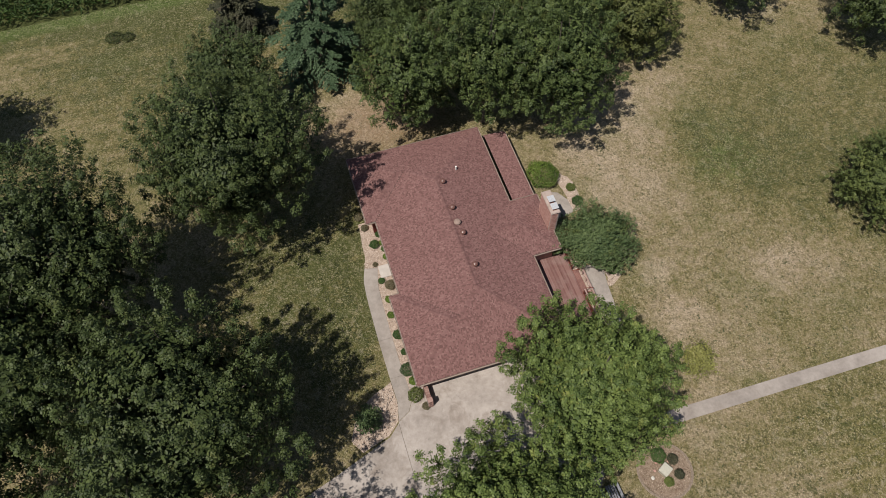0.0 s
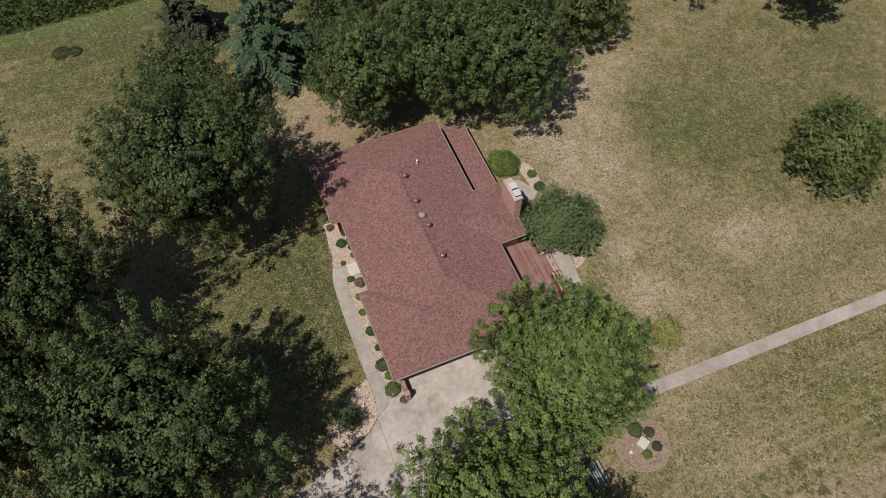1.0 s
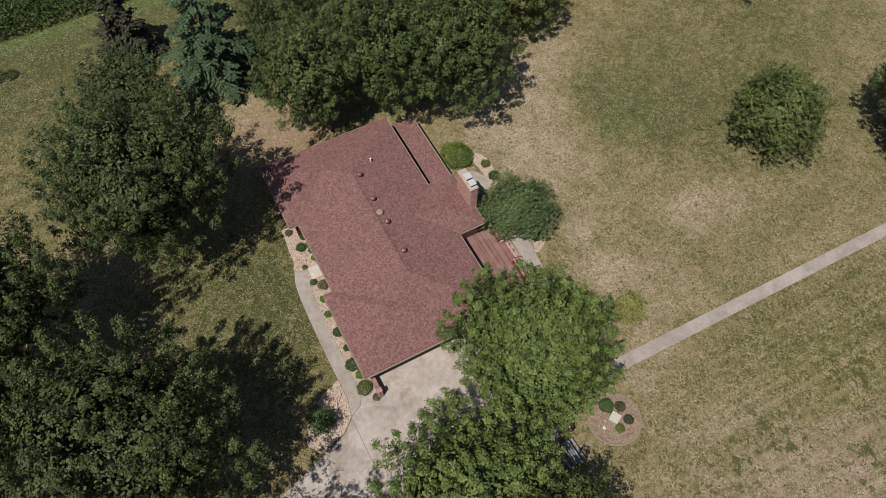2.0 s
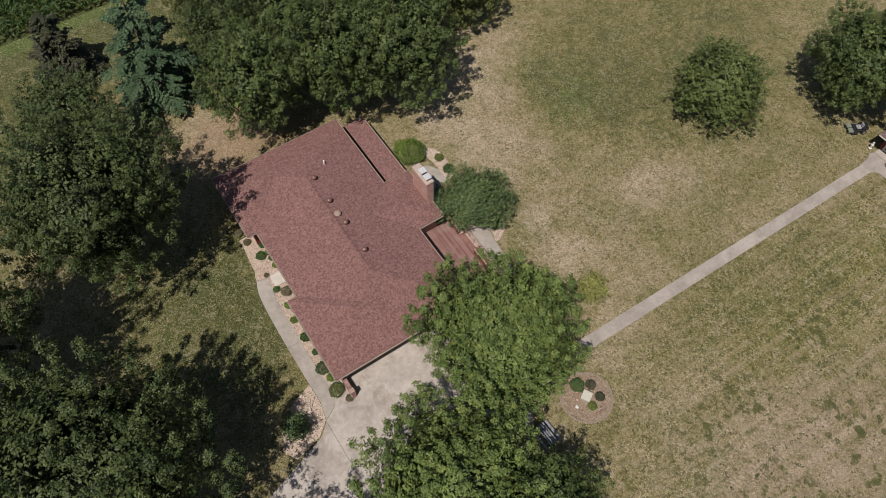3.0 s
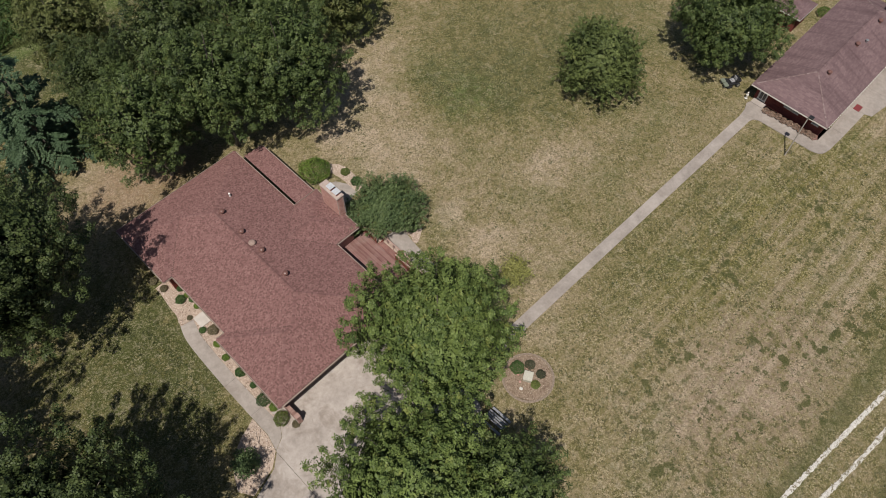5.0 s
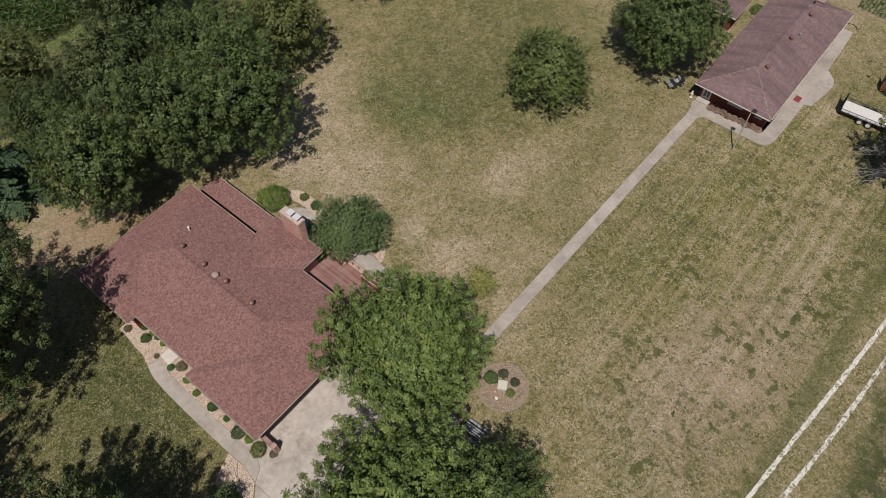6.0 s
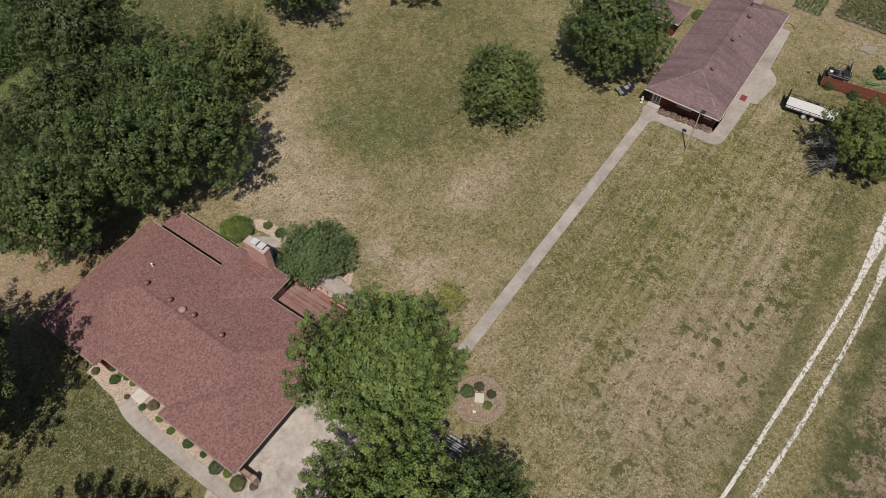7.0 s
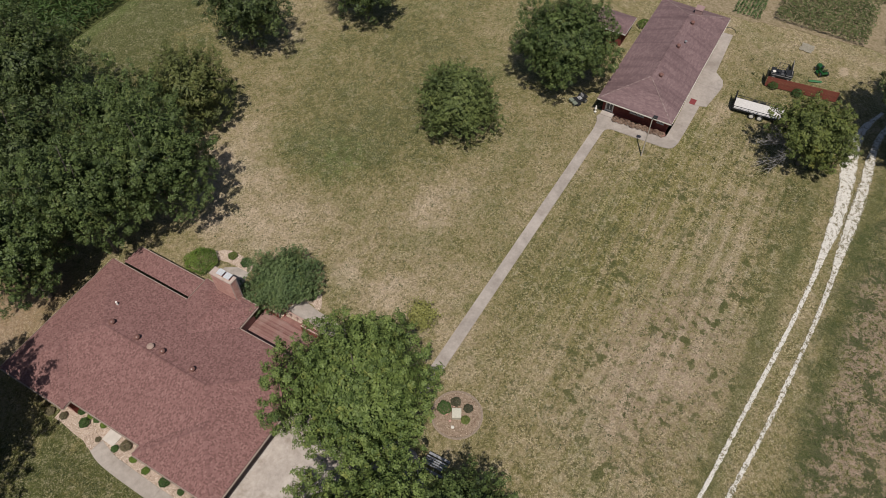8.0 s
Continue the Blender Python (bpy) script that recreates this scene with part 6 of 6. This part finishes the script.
part("boards", boxes(*((0.0 + i * 0.2, 0.19 + i * 0.2, -0.02, 0.02, 0, 1.15) for i in range(15))), M_DEADWOOD, panel)

utv = thing("utility_vehicle", "black open utility vehicle with a roll cage", "vehicle", (80.3, -4.75, 0), 8)
part("body", boxes((-0.65, 0.65, -1.25, 1.25, 0.38, 0.72), (-0.6, 0.6, 0.72, 1.3, 0.72, 0.92), (-0.62, 0.62, -1.3, -0.45, 0.722, 0.95), bevel=0.05), M_DARK, utv)
part("seat", boxes((-0.52, -0.04, -0.4, 0.1, 0.725, 0.86), (0.04, 0.52, -0.4, 0.1, 0.725, 0.86), (-0.52, -0.04, -0.44, -0.34, 0.862, 1.3), (0.04, 0.52, -0.44, -0.34, 0.862, 1.3), bevel=0.03), plain("grey_vinyl", (0.07, 0.07, 0.075), 0.6), utv)
part("roll_cage", tubes(*(((sx * 0.6, y, 0.7), (sx * 0.52, y * 0.8, 1.75), 0.03, 0.03) for sx in (-1, 1) for y in (-0.5, 0.75)), ((-0.52, -0.4, 1.75), (0.52, -0.4, 1.75), 0.03, 0.03), ((-0.52, 0.6, 1.75), (0.52, 0.6, 1.75), 0.03, 0.03),
                        ((-0.52, -0.4, 1.75), (-0.52, 0.6, 1.75), 0.03, 0.03), ((0.52, -0.4, 1.75), (0.52, 0.6, 1.75), 0.03, 0.03)), M_DARK, utv)
part("steering_wheel", tubes(((-0.28, 0.35, 1.05), (-0.28, 0.42, 1.03), 0.17, 0.17), n=14), M_DARK, utv)
part("cushion", lathe([(0.05, 0), (0.2, 0.02), (0.22, 0.1), (0.1, 0.16)], 12), M_TRIM, utv, "white round object on the hood").matrix_local = pose(-0.35, 0.95, 0.92)
for sx in (-1, 1):
    for y in (-0.85, 0.85):
        wheel(utv, sx * 0.62, y, 0.31, 0.31, 0.24, M_DARK, M_STEEL)

tarp = thing("ground_sheet", "pale grey weathered sheet lying on the grass", "sheet", (87.8, -6.3, 0), -6)
bm = bmesh.new()
rows = [[bm.verts.new((-0.85 + i * 0.17 + 0.05 * math.sin(j * 1.3), -0.8 + j * 0.16 + 0.06 * math.sin(i * 0.9), 0.02 + 0.025 * noise.noise((i * 0.7, j * 0.7, 3)))) for i in range(11)] for j in range(11)]
for j in range(10):
    for i in range(10):
        bm.faces.new((rows[j][i], rows[j][i + 1], rows[j + 1][i + 1], rows[j + 1][i]))
bmesh.ops.solidify(bm, geom=bm.faces[:], thickness=0.012)
part("sheet", bm, plain("weathered_tarp", (0.46, 0.42, 0.34), 0.9, 0.2, 0.0, 0.3, 3.0), tarp)

M_GREEN = plain("green_paint", (0.010, 0.065, 0.016), 0.4, 0.5)
mower = thing("riding_mower", "green riding mower on the grass", "mower", (83.6, -8.9, 0), -50)
part("hood", boxes((-0.3, 0.3, 0.1, 0.95, 0.4, 0.85), bevel=0.07), M_GREEN, mower)
part("mower_deck", boxes((-0.62, 0.62, -0.5, 0.35, 0.12, 0.28), bevel=0.05), M_GREEN, mower)
part("rear_body", boxes((-0.42, 0.42, -0.85, -0.05, 0.35, 0.62), bevel=0.05), M_GREEN, mower)
part("seat", boxes((-0.24, 0.24, -0.62, -0.15, 0.622, 0.74), (-0.24, 0.24, -0.70, -0.60, 0.742, 1.1), bevel=0.03), plain("dark_vinyl", (0.05, 0.06, 0.03), 0.5), mower)
part("steering_wheel", tubes(((0, 0.02, 0.98), (0, 0.06, 0.96), 0.17, 0.17), n=14), M_DARK, mower)
for sx in (-1, 1):
    wheel(mower, sx * 0.5, -0.55, 0.27, 0.27, 0.22, M_DARK, plain("yellow_rim", (0.22, 0.17, 0.03)))
    wheel(mower, sx * 0.42, 0.75, 0.19, 0.19, 0.14, M_DARK, plain("yellow_rim", (0.22, 0.17, 0.03)))
barrow = thing("green_chute", "green plastic mower chute lying on the ground", "mower part", (81.6, -8.7, 0), 20)
part("shell", boxes((-0.16, 0.16, -0.8, 0.8, 0.0, 0.2), bevel=0.07), plain("bright_green_plastic", (0.02, 0.12, 0.04), 0.4), barrow)

# picnic table in the shade of the trees
table = thing("picnic_table", "silvery plank picnic table with two benches", "table", (16.45, 7.4, 0), 2)
M_ALU = plain("silvery_planks", (0.26, 0.265, 0.28), 0.5, 0.5, 0.2)
for x in (-0.30, -0.10, 0.10, 0.30):
    part("top_plank", boxes((x - 0.070, x + 0.070, -0.98, 0.98, 0.71, 0.75), bevel=0.006), M_ALU, table)
for x in (-0.70, 0.70):
    part("bench_plank", boxes((x - 0.11, x + 0.11, -0.98, 0.98, 0.41, 0.45), bevel=0.006), M_ALU, table)
for y in (-0.8, 0.8):
    part("leg_frame", tubes(((-0.75, y, 0.0), (-0.2, y, 0.7), 0.03, 0.03), ((0.75, y, 0.0), (0.2, y, 0.7), 0.03, 0.03), ((-0.85, y, 0.38), (0.85, y, 0.38), 0.03, 0.03)), M_DARK, table)

# well cover in the mulch bed
cover = thing("utility_box", "cream-coloured square utility box in a mulch bed", "box", (21.35, 8.15, 0), 28)
part("body", boxes((-0.42, 0.42, -0.38, 0.38, -0.05, 0.42), bevel=0.03), plain("cream_fibreglass", (0.40, 0.38, 0.31), 0.6), cover)
part("lid", boxes((-0.45, 0.45, -0.41, 0.41, 0.424, 0.5), bevel=0.025), plain("cream_lid", (0.47, 0.45, 0.38), 0.6), cover)
for i, (x, y, s) in enumerate(((20.2, 7.9, 0.16), (21.0, 8.95, 0.12), (22.0, 8.75, 0.13), (20.6, 8.4, 0.11))):
    bmr = bmesh.new()
    bmesh.ops.create_icosphere(bmr, subdivisions=2, radius=s)
    for vv in bmr.verts:
        vv.co += vv.co.normalized() * s * 0.3 * noise.noise(vv.co * 7 + Vector((i, 0, 0)))
        vv.co.z = max(vv.co.z * 0.7, -0.02)
    rock = new("garden_rock", mesh_bm("garden_rock", bmr, M_TRIM if i == 0 else M_BRICK))
    rock.location = (x, y, 0.02)
    tagged(rock, "pale rounded garden rock on mulch", "rock", "garden rocks")
M_EDGE = plain("pinkish_edging_stone", (0.26, 0.205, 0.16), 0.9, 0.2, 0.0, 0.4, 3.0)
for k in range(30):
    a = 2 * math.pi * k / 30
    bmr = bmesh.new()
    box(bmr, -0.222, 0.222, -0.10, 0.10, -0.05, 0.028, 0.012)
    st = new("edging_stone", mesh_bm("edging_stone", bmr, M_EDGE))
    st.matrix_world = pose(21.4 + 2.2 * math.cos(a), 8.15 + 2.2 * math.sin(a), 0, 0, 0, math.degrees(a) + 90)
    tagged(st, "pale stone edging block round a mulch bed", "edging stone", "edging stones")

# by the far house's corner
bird = thing("garden_ornament", "white plain garden ornament by the house corner", "ornament", (63.2, 12.75, 0))
part("figure", lathe([(0.16, 0), (0.18, 0.08), (0.08, 0.14), (0.12, 0.4), (0.17, 0.6), (0.08, 0.75), (0.1, 0.9), (0.03, 1.0)], 12), M_TRIM, bird)
M_TRAY = plain("greenish_grey_plastic", (0.17, 0.19, 0.15), 0.6)
zero = thing("lawn_mower", "dark zero-turn lawn mower parked beside the maple", "mower", (63.9, 15.2, 0), 60)
part("frame", boxes((-0.5, 0.5, -0.75, 0.55, 0.28, 0.42), (-0.45, 0.45, -0.95, -0.35, 0.424, 0.75), bevel=0.04), M_DARK, zero)
part("seat", boxes((-0.26, 0.26, -0.32, 0.18, 0.424, 0.6), (-0.26, 0.26, -0.42, -0.325, 0.604, 1.05), bevel=0.04), plain("grey_vinyl_seat", (0.3, 0.3, 0.31), 0.5), zero, "grey padded seat")
part("mower_deck", boxes((-0.72, 0.72, 0.1, 0.75, 0.10, 0.26), bevel=0.05), M_DARK, zero)
for sx in (-1, 1):
    part("tray", boxes((0.05 if sx > 0 else -0.62, 0.62 if sx > 0 else -0.05, 0.6, 1.1, 0.3, 0.5), bevel=0.04), M_TRAY, zero, "greenish-grey tray")
    part("control_lever", tubes(((sx * 0.36, 0.2, 0.42), (sx * 0.36, 0.3, 0.95), 0.018, 0.018), ((sx * 0.36, 0.3, 0.95), (sx * 0.12, 0.3, 0.97), 0.018, 0.018)), M_DARK, zero)
    wheel(zero, sx * 0.56, -0.55, 0.26, 0.26, 0.22, M_DARK, M_STEEL)
    wheel(zero, sx * 0.4, 1.0, 0.14, 0.14, 0.1, M_DARK, M_STEEL)
part("roll_bar", tubes(((-0.42, -0.6, 0.4), (-0.42, -0.7, 1.5), 0.025, 0.025), ((0.42, -0.6, 0.4), (0.42, -0.7, 1.5), 0.025, 0.025), ((-0.42, -0.7, 1.5), (0.42, -0.7, 1.5), 0.025, 0.025)), M_DARK, zero)
hose = thing("garden_hose", "dark garden hose looped by the house corner", "hose")
bm = bmesh.new()
hp = [(86.3 + 0.7 * math.cos(a) + 0.05 * a, 3.4 + 0.8 * math.sin(a), 0.03) for a in (0.2 * i - 1.5 for i in range(18))]
for p, q in zip(hp, hp[1:]):
    tube(bm, p, q, 0.03, 0.03, 6)
part("loop", bm, M_DARK, hose)
# long thin sticks against the drive's gravel bed
stake = thing("garden_stake", "thin dark garden stake leaning over gravel", "stake", (1.2, 20.0, 0))
part("rod", tubes(((0, 0, 0), (0.5, 0.75, 0.9), 0.02, 0.015)), M_DARK, stake)
